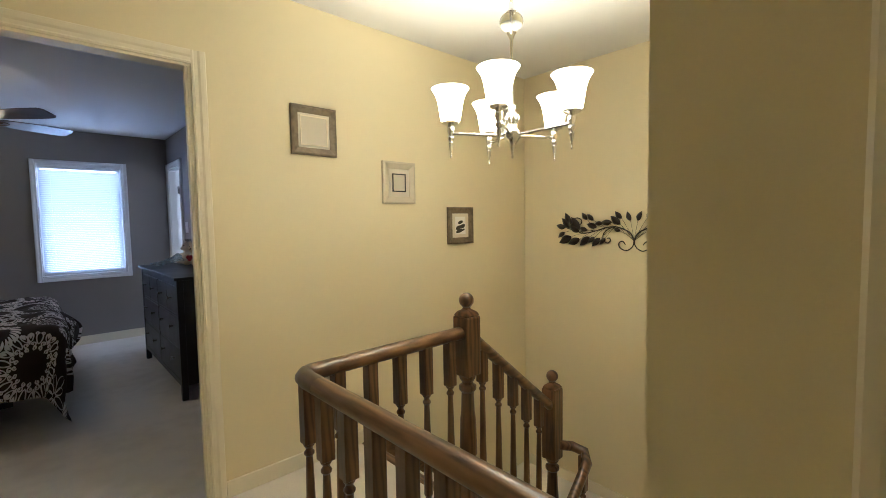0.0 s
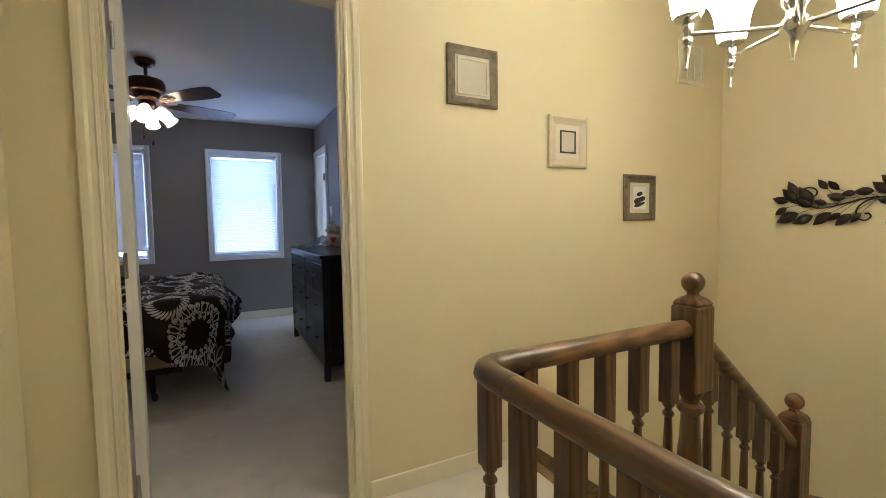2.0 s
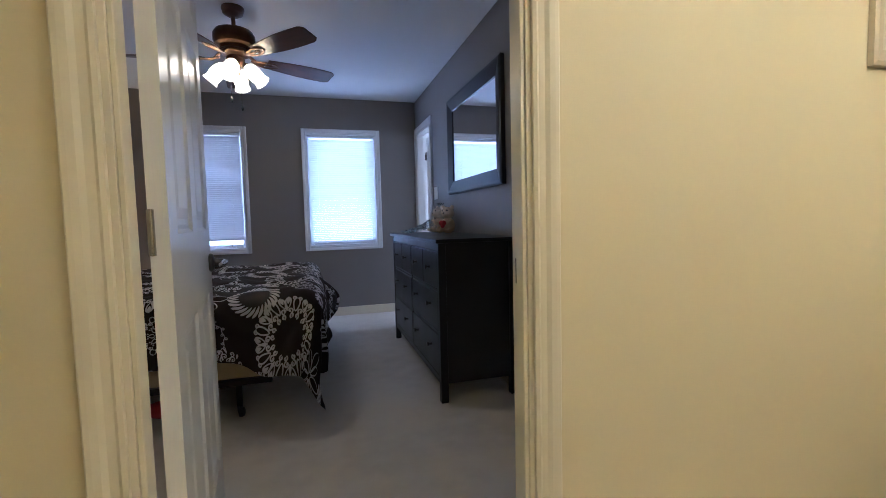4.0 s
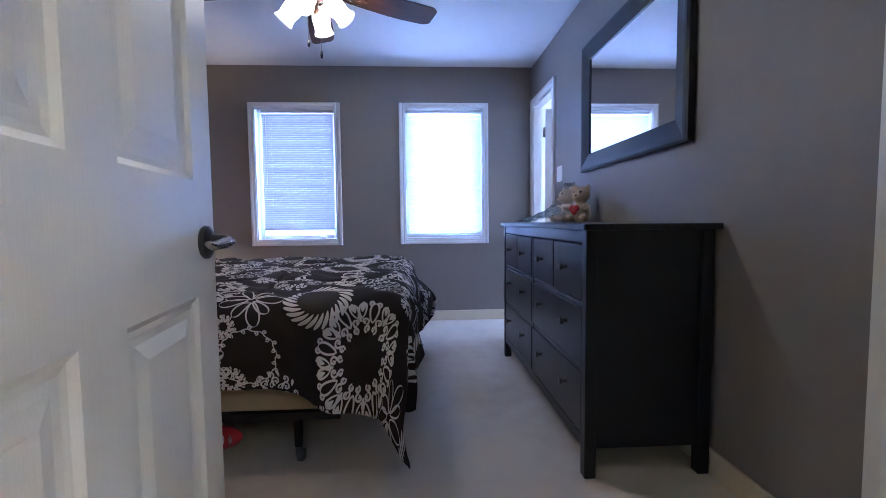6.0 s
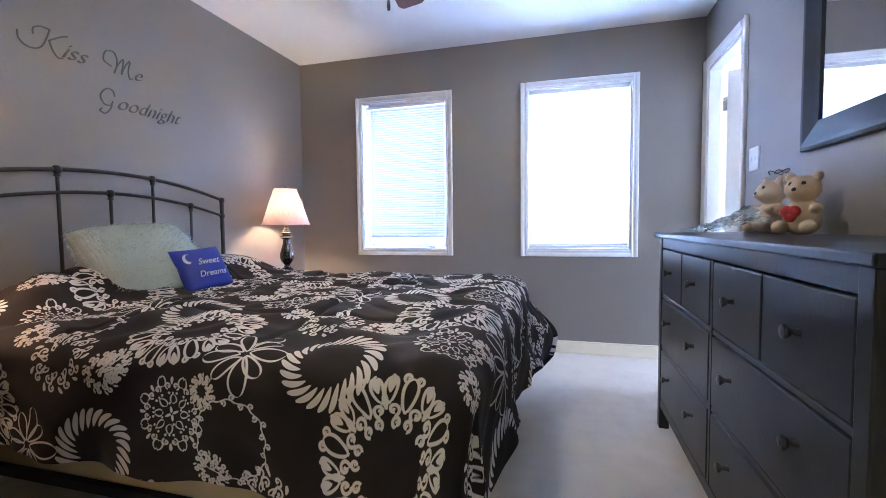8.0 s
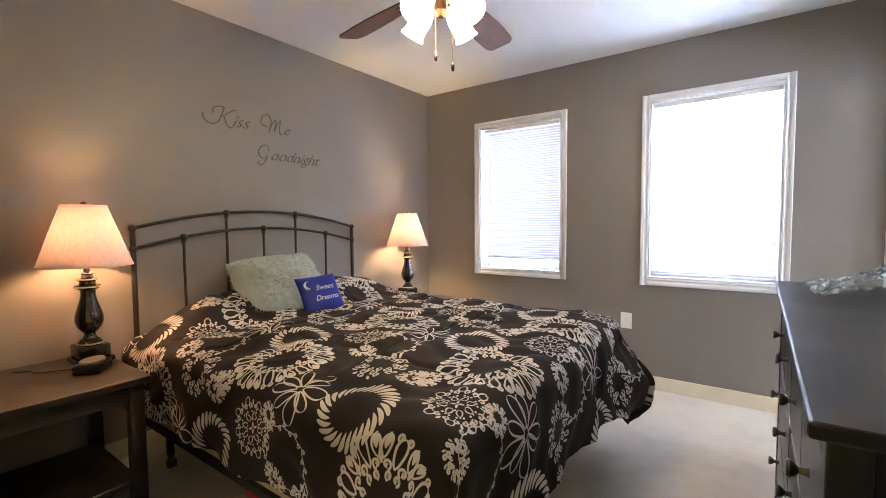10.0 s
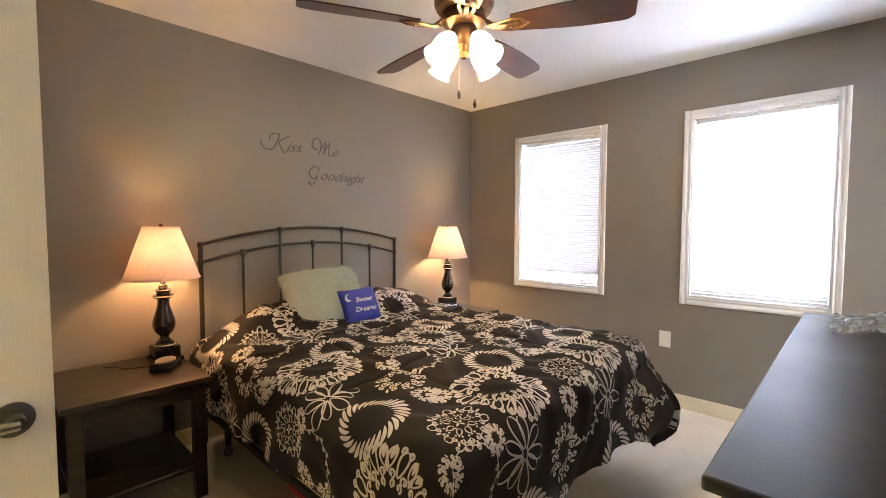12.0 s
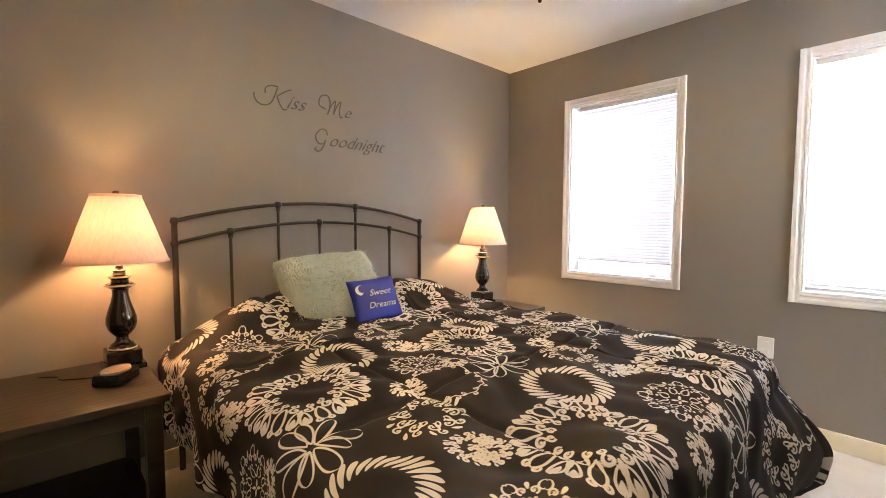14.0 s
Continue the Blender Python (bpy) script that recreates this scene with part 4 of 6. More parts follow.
def comforter():
    U0, U1, V0, V1 = -1.47, BX1 + 0.43, BY0 - 0.405, BY1 + 0.45
    step = 0.0027
    nu, nv = int((U1 - U0) / step), int((V1 - V0) / step)
    u, v = np.meshgrid(np.linspace(U0, U1, nu), np.linspace(V0, V1, nv), indexing="ij")
    ex0, ex1, ey0, ey1 = U0 - 9, BX1 - 0.005, BY0 + 0.005, BY1 - 0.02
    cx, cy = np.clip(u, ex0, ex1), np.clip(v, ey0, ey1)
    dx, dy = u - cx, v - cy
    d = np.hypot(dx, dy)
    ox, oy = np.where(d > 1e-6, dx / np.maximum(d, 1e-6), 0), np.where(d > 1e-6, dy / np.maximum(d, 1e-6), 0)
    R = 0.105                                  # the rounded shoulder
    bend = np.clip(d / R, 0, np.pi / 2)
    hang = np.maximum(d - R * np.pi / 2, 0)
    hang = np.where(hang > 0.36, 0.36 + (hang - 0.36) * 0.42, hang)
    far = np.clip((v - 5.05) / 0.7, 0, 1)                    # the far half of the foot stands further out
    away = np.hypot(np.clip(ex1 - u, 0, None), np.minimum(np.clip(v - ey0, 0, None), np.clip(ey1 - v, 0, None)))
    hang = hang * (1 + (0.46 - 0.26 * far) * np.exp(-(away / 0.27) ** 4))      # the cloth bunches and drops at the two foot corners
    ang = np.arctan2(oy, ox)
    per = np.where(np.abs(oy) > 0.99, u, np.where(np.abs(ox) > 0.99, v, 0)) + ang * 0.25
    fold = np.sin(per * 15.0 + 0.8 * np.sin(per * 6.0)) * 0.020 + np.sin(per * 34 + 1.0) * 0.006
    corner = np.minimum(np.abs(dx), np.abs(dy)) / 0.4
    out = R * np.sin(bend) + hang * (0.02 + (0.07 + 0.20 * far) * np.abs(ox)) + fold * np.clip(hang / 0.3, 0, 1) + np.sin(ang * 6.0) * 0.035 * np.clip(corner, 0, 1) * np.clip(hang / 0.2, 0, 1)
    x = cx + ox * out
    y = cy + oy * out
    z = BTOP + 0.035 - R * (1 - np.cos(bend)) - hang * (0.97 - 0.03 * np.abs(ox) + 0.02 * np.clip(corner, 0, 1))
    x = x - 0.06 * np.clip(hang / 0.4, 0, 1) * np.exp(-(away / 0.30) ** 4) * (1 - far)      # the near corner swings in under the foot
    x = x + 0.07 * np.sin(np.clip(hang / 0.34, 0, 1) * np.pi) * np.exp(-(away / 0.2) ** 4) * far * np.abs(ox)
    flat = np.clip(1 - d / 0.12, 0, 1)
    z = z + 0.028 * np.clip((v - 4.30) / 0.45, 0, 1) * np.clip(1 - d / 0.2, 0, 1)          # the middle is plumped up
    puff = 0.011 * np.sin(u * 10.5 + 1.3 * np.sin(v * 4.0)) * np.sin(v * 9.0 + 1.1 * np.sin(u * 5.0)) + 0.006 * np.sin(u * 23 + v * 11) * np.sin(v * 19 - u * 7) + 0.003 * np.sin(v * 52 + 4 * np.sin(u * 9))
    z = z + puff * (0.25 + 0.75 * flat)
    x = x + ox * puff * (1 - flat) * 0.9
    y = y + oy * puff * (1 - flat) * 0.9
    # sleeping pillows under the cloth
    for py in (4.66, 5.44):
        z = z + 0.115 * np.exp(-((u + 1.27) / 0.20) ** 4 - ((v - py) / 0.31) ** 4) * np.clip(1.2 - d / 0.2, 0, 1)
    # the top edge is turned down a little behind the cushions
    z = z - 0.05 * np.clip((-1.30 - u) / 0.06, 0, 1)
    # stitched seams of the filling
    seam = np.minimum(np.abs((u + 0.12 + 0.32) % 0.64 - 0.32), np.abs((v - 4.62 + 0.36) % 0.72 - 0.36))
    z = z - 0.010 * np.exp(-(seam / 0.013) ** 2) * flat
    z = np.maximum(z, 0.014)
    field = print_field(u - 0.135, v - 4.270)
    hem = np.minimum(np.minimum(U1 - u, v - V0), V1 - v) - 0.004
    verts = np.stack([x, y, z], -1).reshape(-1, 3)
    idx = np.arange(nu * nv).reshape(nu, nv)
    faces = np.stack([idx[:-1, :-1], idx[1:, :-1], idx[1:, 1:], idx[:-1, 1:]], -1).reshape(-1, 4)
    me = bpy.data.meshes.new("comforter")
    me.from_pydata((verts - np.array([-0.55, 5.05, BTOP])).tolist(), [], faces.tolist())
    at = me.attributes.new("print_edge", "FLOAT", "POINT")
    at.data.foreach_set("value", field.reshape(-1).astype(np.float32))
    me.polygons.foreach_set("use_smooth", np.ones(len(faces), dtype=bool))
    me.update()
    m, t, p = nodes("black_comforter_with_ivory_print")
    a = t.nodes.new("ShaderNodeAttribute")
    a.attribute_name = "print_edge"
    r = t.nodes.new("ShaderNodeMapRange")
    r.inputs["From Min"].default_value, r.inputs["From Max"].default_value = -0.0008, 0.0012
    r.inputs["To Min"].default_value, r.inputs["To Max"].default_value = 1.0, 0.0
    link(t, a.outputs["Fac"], r.inputs["Value"])
    vec = coords(t)
    f = noise_at(t, vec, 600.0, 2)
    g = noise_at(t, vec, 5.0, 3)
    dark = ramp(t, g, [(0.3, (0.015, 0.0105, 0.0105)), (0.7, (0.022, 0.015, 0.0145))])
    pale = ramp(t, g, [(0.3, (0.64, 0.59, 0.55)), (0.7, (0.76, 0.71, 0.67))])
    mx = t.nodes.new("ShaderNodeMix")
    mx.data_type = "RGBA"
    link(t, r.outputs[0], mx.inputs["Factor"])
    link(t, dark, mx.inputs["A"])
    link(t, pale, mx.inputs["B"])
    link(t, mx.outputs["Result"], p.inputs["Base Color"])
    p.inputs["Roughness"].default_value = 0.75
    p.inputs["Specular IOR Level"].default_value = 0.25
    bp = t.nodes.new("ShaderNodeBump")
    bp.inputs["Strength"].default_value, bp.inputs["Distance"].default_value = 0.15, 0.004
    link(t, f, bp.inputs["Height"])
    link(t, bp.outputs[0], p.inputs["Normal"])
    me.materials.append(m)
    ob = new("comforter", me)
    ob.location = (-0.55, 5.05, BTOP)
    # the plain lining underneath, joined to the printed side along the hem
    k = 6
    du, dv = np.gradient(np.stack([x, y, z], -1), axis=(0, 1))
    nrm = np.cross(du, dv)
    nrm = nrm / np.maximum(np.linalg.norm(nrm, axis=-1, keepdims=True), 1e-9)
    inner = np.stack([x, y, z], -1) - nrm * np.clip((hem[..., None] + 0.004) / 0.04, 0, 1) * 0.02
    ii, jj = np.unique(np.r_[np.arange(0, nu, k), nu - 1]), np.unique(np.r_[np.arange(0, nv, k), nv - 1])
    low = inner[np.ix_(ii, jj)]
    idx = np.arange(len(ii) * len(jj)).reshape(len(ii), len(jj))
    quads = np.stack([idx[:-1, :-1], idx[:-1, 1:], idx[1:, 1:], idx[1:, :-1]], -1).reshape(-1, 4)
    ml = bpy.data.meshes.new("lining")
    ml.from_pydata((low.reshape(-1, 3) - np.array([-0.55, 5.05, BTOP])).tolist(), [], quads.tolist())
    ml.polygons.foreach_set("use_smooth", np.ones(len(quads), dtype=bool))
    ml.materials.append(M_LINING)
    lin = tagged(new("lining", ml), "plain black cotton lining")
    lin.parent = ob
    return tagged(ob, "black comforter printed with ivory wreaths, flowers and lace", "comforter")


comforter()


# ---- cushions ----
def pillow_mesh(w, h, t, n=26, pinch=0.07, rough=0.0, seed=3, round_off=0.0):
    """A stuffed square cushion standing in the x-z plane."""
    bm = bmesh.new()
    grid = {}
    for s in (-1, 1):
        for i in range(n + 1):
            for j in range(n + 1):
                a, b = 2 * i / n - 1, 2 * j / n - 1
                edge = abs(a) == 1 or abs(b) == 1
                if edge and s == 1:
                    grid[s, i, j] = grid[-1, i, j]
                    continue
                k = (1 - a ** 4) * (1 - b ** 4)
                a, b = a * (1 - round_off * b ** 4 * 0.5), b * (1 - round_off * a ** 4 * 0.5)
                wx = a * w / 2 * (1 - pinch * (1 - b * b))
                wz = b * h / 2 * (1 - pinch * (1 - a * a))
                y = s * t / 2 * k ** 0.5
                if rough:
                    nv = noise.noise(Vector((wx * 9, wz * 9, s * 3 + seed))) + 0.6 * noise.noise(Vector((wx * 30, wz * 30, s * 5 + seed)))
                    y += s * rough * nv * (0.3 + k)
                    wx += rough * 0.9 * noise.noise(Vector((wz * 26, wx * 8, seed)))
                    wz += rough * 0.9 * noise.noise(Vector((wx * 26, wz * 8, seed + 9)))
                grid[s, i, j] = bm.verts.new((wx, y, wz))
    for s in (-1, 1):
        for i in range(n):
            for j in range(n):
                q = (grid[s, i, j], grid[s, i + 1, j], grid[s, i + 1, j + 1], grid[s, i, j + 1])
                if len(set(q)) == 4:
                    bm.faces.new(q if s == -1 else q[::-1])
    return bm


def text_mesh(words, size, depth=0.002, shear=0.0, align="CENTER", thin=0.0):
    cu = bpy.data.curves.new("words", "FONT")
    cu.body, cu.size, cu.extrude, cu.shear, cu.align_x = words, size, depth, shear, align
    cu.resolution_u, cu.offset = 3, thin
    ob = bpy.data.objects.new("words", cu)
    scene.collection.objects.link(ob)
    dg = bpy.context.evaluated_depsgraph_get()
    me = bpy.data.meshes.new_from_object(ob.evaluated_get(dg))
    bm = bmesh.new()
    bm.from_mesh(me)
    bpy.data.objects.remove(ob)
    bpy.data.meshes.remove(me)
    return bm


def pillow_at(name, bm, material, m, label):
    ob = part(name, bm, material, None, "", True)
    ob.matrix_basis = m
    return tagged(ob, label, "cushion")


# local frame of a cushion that faces +x: its x axis runs along world +y
def facing_east(x, y, z, lean, spin, turn=0.0):
    return Matrix.Translation((x, y, z)) @ pose(0, 0, 0, 0, 0, 90 + turn) @ pose(0, 0, 0, -lean, 0, 0) @ pose(0, 0, 0, 0, spin, 0)


fur = pillow_at("fur_cushion", pillow_mesh(0.52, 0.43, 0.19, 40, 0.05, 0.012, 3, 0.10), M_FUR, facing_east(-1.19, 4.93, 0.848, 42, -4, -10), "pale sage faux fur cushion leaning on the pillows")
# the long pile of the fur cushion
pile = bmesh.new()
rnd = random.Random(11)
faces = list(fur.data.polygons)
for k in range(26000):
    f = rnd.choice(faces)
    c, n = f.center, f.normal
    side = Vector((rnd.uniform(-1, 1), rnd.uniform(-1, 1), rnd.uniform(-1, 1))).normalized()
    tip = c + n * rnd.uniform(0.004, 0.013) + side * rnd.uniform(0.008, 0.020) + Vector((0, 0, -0.010))
    base = c + side.cross(n) * 0.004 * rnd.uniform(-1, 1)
    w = n.cross(side).normalized() * 0.0011
    pile.faces.new([pile.verts.new(base - w), pile.verts.new(base + w), pile.verts.new(tip)])
tagged(part("pile", pile, M_FUR, fur, "long pale sage pile"), kind="stuff")
blue = pillow_at("blue_cushion", pillow_mesh(0.25, 0.23, 0.075, 26, 0.05), M_BLUE, facing_east(-1.0, 5.055, 0.805, 30, -4, -12), "small royal blue cushion with white embroidered words")
wd = text_mesh("Sweet", 0.045, 0.001, 0.35)
part("lettering", wd, M_WHITETHREAD, blue, "white embroidered words", False, pose(0.015, -0.0415, 0.010, 90, 0, 0))
wd = text_mesh("Dreams", 0.044, 0.001, 0.35)
part("lettering", wd, M_WHITETHREAD, blue, "white embroidered words", False, pose(0.012, -0.0405, -0.052, 90, 0, 0))
mo = bmesh.new()
ring = [mo.verts.new((-0.078 + 0.026 * math.cos(a), -0.0405, 0.045 + 0.026 * math.sin(a))) for a in arc(13, lambda k: radians(70 + 200 * k))]
inner = [mo.verts.new((-0.068 + 0.020 * math.cos(a), -0.0405, 0.050 + 0.020 * math.sin(a))) for a in arc(13, lambda k: radians(270 - 200 * k + 10))]
mo.faces.new(ring + inner)
part("moon", mo, M_WHITETHREAD, blue, "white embroidered crescent moon")

# ---- words on the wall ----
def pen_line(pts, n=8):
    """A smooth stroke through a few points."""
    p = [Vector((x, y, 0.003)) for x, y in pts]
    p = [p[0] * 2 - p[1]] + p + [p[-1] * 2 - p[-2]]
    out = []
    for i in range(1, len(p) - 2):
        for k in range(n):
            t = k / n
            out.append(0.5 * (2 * p[i] + (p[i + 1] - p[i - 1]) * t + (2 * p[i - 1] - 5 * p[i] + 4 * p[i + 1] - p[i + 2]) * t * t + (3 * p[i] - p[i - 1] - 3 * p[i + 1] + p[i + 2]) * t ** 3))
    return out + [p[-2]]


def wall_words(initial, rest, y, z, small, gap, strokes):
    """A word of thin slanting letters with a large swung initial."""
    bm = bmesh.new()
    for pts in strokes:
        add_tube(bm, pen_line(pts), 0.0040, 8)
    ob = part("wall_lettering", bm, M_SILVERTEXT, None, "", True)
    ob.matrix_basis = Matrix.Translation((XW + 0.004, y, z)) @ pose(0, 0, 0, 90, 0, 90)
    tagged(ob, "dark pewter script word %s fixed to the wall" % (initial + rest), "wall lettering", "words above the headboard")
    part("lettering", text_mesh(rest, small, 0.003, 0.55, "LEFT", -0.0008), M_SILVERTEXT, ob, "", False, Matrix.Translation((gap, 0.0, 0.003)))


wall_words("K", "iss", 4.760, 1.810, 0.110, 0.120, [
    [(0.081, 0.105), (0.065, 0.060), (0.043, 0.017), (0.015, 0.0), (-0.018, 0.0), (-0.043, 0.022), (-0.047, 0.055)],
    [(0.012, 0.060), (0.015, 0.088), (0.043, 0.106), (0.081, 0.107)],
    [(0.155, 0.105), (0.125, 0.090), (0.074, 0.055)],
    [(0.076, 0.055), (0.089, 0.017), (0.109, -0.009), (0.130, -0.005)]])
wall_words("M", "e", 5.090, 1.817, 0.100, 0.148, [
    [(0.032, 0.030), (-0.007, 0.050), (0.004, 0.096), (0.043, 0.110), (0.063, 0.080), (0.059, 0.035), (0.045, 0.0)],
    [(0.045, 0.0), (0.065, 0.045), (0.098, 0.088), (0.094, 0.050), (0.085, 0.006)],
    [(0.085, 0.006), (0.110, 0.060), (0.136, 0.090), (0.124, 0.035), (0.131, -0.003), (0.147, 0.002)]])
wall_words("G", "oodnight", 5.072, 1.634, 0.108, 0.062, [
    [(0.060, 0.060), (0.052, 0.088), (0.019, 0.091), (-0.014, 0.050), (0.002, 0.011), (0.035, 0.011), (0.048, 0.033)],
    [(0.048, 0.033), (0.035, -0.005), (0.008, -0.036), (-0.020, -0.028), (-0.009, -0.014)]])


# ---- dresser ----
def dresser():
    d = thing("dresser", 1.37, 4.908, 0.0, "black-brown eight-drawer dresser with knobs", "dresser")
    hw, fx, bx = 0.80, -0.26, 0.245           # half length, front face, back
    part("top", box(fx, bx + 0.01, -hw, hw, 0.935, 0.958, 0.005, 2), M_BLACK, d)
    f = fx + 0.02
    for sy in (-1, 1):
        y = sy * (hw - 0.05)
        for x in (f, bx - 0.045):
            part("leg", box(x, x + 0.045, y - 0.0225, y + 0.0225, 0.0, 0.9345, 0.004, 2), M_BLACK, d)
        part("side_panel", box(f + 0.0455, bx - 0.0455, y - 0.010, y + 0.010, 0.11, 0.9345, 0.002, 1), M_BLACK, d)
    iw = hw - 0.05 - 0.0225
    fr = bmesh.new()
    add_box(fr, f + 0.004, f + 0.024, -iw, iw, 0.885, 0.9345, 0.003, 1)
    add_box(fr, f + 0.004, f + 0.024, -iw, iw, 0.105, 0.150, 0.003, 1)
    add_box(fr, f + 0.004, f + 0.024, -0.012, 0.012, 0.1505, 0.8845, 0.003, 1)
    for z in (0.655, 0.405):
        add_box(fr, f + 0.006, f + 0.022, -iw, -0.0125, z - 0.008, z + 0.008, 0.002, 1)
        add_box(fr, f + 0.006, f + 0.022, 0.0125, iw, z - 0.008, z + 0.008, 0.002, 1)
    part("face_frame", fr, M_BLACK, d)
    part("back_panel", box(bx - 0.012, bx - 0.004, -iw, iw, 0.11, 0.9345), M_BLACK, d)
    part("bottom_panel", box(f + 0.03, bx - 0.02, -iw, iw, 0.125, 0.14), M_BLACK, d)

    def drawer(y0, y1, z0, z1, knobs):
        dr = part("drawer", box(f + 0.003, f + 0.023, y0, y1, z0, z1, 0.005, 2), M_BLACK, d)
        part("drawer_box", box(f + 0.0235, bx - 0.05, y0 + 0.012, y1 - 0.012, z0 + 0.01, z1 - 0.015), M_BLACK, dr)
        for y in knobs:
            part("knob", lathe([(0.0, 0.0), (0.009, 0.0), (0.007, 0.004), (0.006, 0.014), (0.012, 0.020), (0.0155, 0.026), (0.014, 0.031), (0.0, 0.033)], 14), M_PEWTER, dr, "dark metal knob", True,
                 Matrix.Translation((f + 0.003, y, (z0 + z1) / 2 + (0.008 if len(knobs) == 1 else 0.026))) @ pose(0, 0, 0, 0, -90, 0))

    g = 0.0045
    for s in (-1, 1):
        a, b = (-iw, -0.012) if s < 0 else (0.012, iw)
        mid = (a + b) / 2
        drawer(a + g, mid - 0.002, 0.663 + g, 0.885 - g, [(a + mid) / 2])
        drawer(mid + 0.002, b - g, 0.663 + g, 0.885 - g, [(b + mid) / 2])
        w = b - a
        drawer(a + g, b - g, 0.413 + g, 0.647 - g, [a + w * 0.24, b - w * 0.24])
        drawer(a + g, b - g, 0.150 + g, 0.397 - g, [a + w * 0.24, b - w * 0.24])
    return d


dresser()

# ---- mirror ----
MY0, MY1, MZ0, MZ1 = 4.300, 5.455, 1.285, 2.085
mi = thing("wall_mirror", XE - 0.002, (MY0 + MY1) / 2, MZ0, "large wall mirror in a wide black wooden frame", "mirror")
hy, hz, fw = (MY1 - MY0) / 2, MZ1 - MZ0, 0.105


def bevel_frame(hy, h, w, t, lip):
    """A mitred picture frame in the y-z plane, facing -x."""
    prof = [(0.0, 0.0), (0.0, t * 0.8), (0.012, t), (w * 0.25, t), (w * 0.8, t * 0.62), (w, t * 0.5), (w, lip)]
    bm = bmesh.new()
    loops = []
    for inset, out in prof:
        loops.append([bm.verts.new((-out, sy * (hy - inset), z)) for sy, z in ((-1, inset), (1, inset), (1, h - inset), (-1, h - inset))])
    for a, b in zip(loops, loops[1:]):
        for k in range(4):
            bm.faces.new((a[k], a[(k + 1) % 4], b[(k + 1) % 4], b[k]))
    a, b = loops[-1], loops[0]
    for k in range(4):
        bm.faces.new((a[k], a[(k + 1) % 4], b[(k + 1) % 4], b[k]))
    return bm


part("frame", bevel_frame(hy, hz, fw, 0.034, 0.004), M_BLACK, mi, "black wooden frame")
part("mirror_glass", box(-0.010, -0.005, -hy + fw - 0.01, hy - fw + 0.01, fw - 0.01, hz - fw + 0.01), M_MIRROR, mi, "silvered mirror glass")


# ---- nightstands ----
def nightstand(x0, x1, y0, y1, h, label):
    n = thing("nightstand", (x0 + x1) / 2, (y0 + y1) / 2, 0.0, label, "nightstand", "nightstands beside the bed")
    a, b = (x1 - x0) / 2, (y1 - y0) / 2
    part("top", box(-a, a, -b, b, h - 0.026, h, 0.003, 2), M_ESPRESSO, n)
    s = 0.052
    for sx in (-1, 1):
        for sy in (-1, 1):
            cx, cy = sx * (a - 0.02 - s / 2), sy * (b - 0.02 - s / 2)
            part("leg", box(cx - s / 2, cx + s / 2, cy - s / 2, cy + s / 2, 0.0, h - 0.0265, 0.003, 1), M_ESPRESSO, n)
    i, j = a - 0.03, b - 0.02 - s
    part("apron", box(i - 0.02, i, -j, j, h - 0.10, h - 0.0265, 0.002, 1), M_ESPRESSO, n)
    part("apron", box(-i, -i + 0.02, -j, j, h - 0.10, h - 0.0265, 0.002, 1), M_ESPRESSO, n)
    k = a - 0.02 - s
    part("apron", box(-k, k, b - 0.05, b - 0.03, h - 0.10, h - 0.0265, 0.002, 1), M_ESPRESSO, n)
    part("apron", box(-k, k, -b + 0.03, -b + 0.05, h - 0.10, h - 0.0265, 0.002, 1), M_ESPRESSO, n)
    part("shelf", box(-a + 0.04, a - 0.04, -b + 0.04, b - 0.04, 0.135, 0.155, 0.003, 1), M_ESPRESSO, n)
    return n


NH = 0.585
nightstand(-1.57, -0.965, 3.615, 4.165, NH, "espresso wooden nightstand with open lower shelf")
nightstand(-1.57, -0.965, 5.93, 6.48, NH, "espresso wooden nightstand beside the window wall")


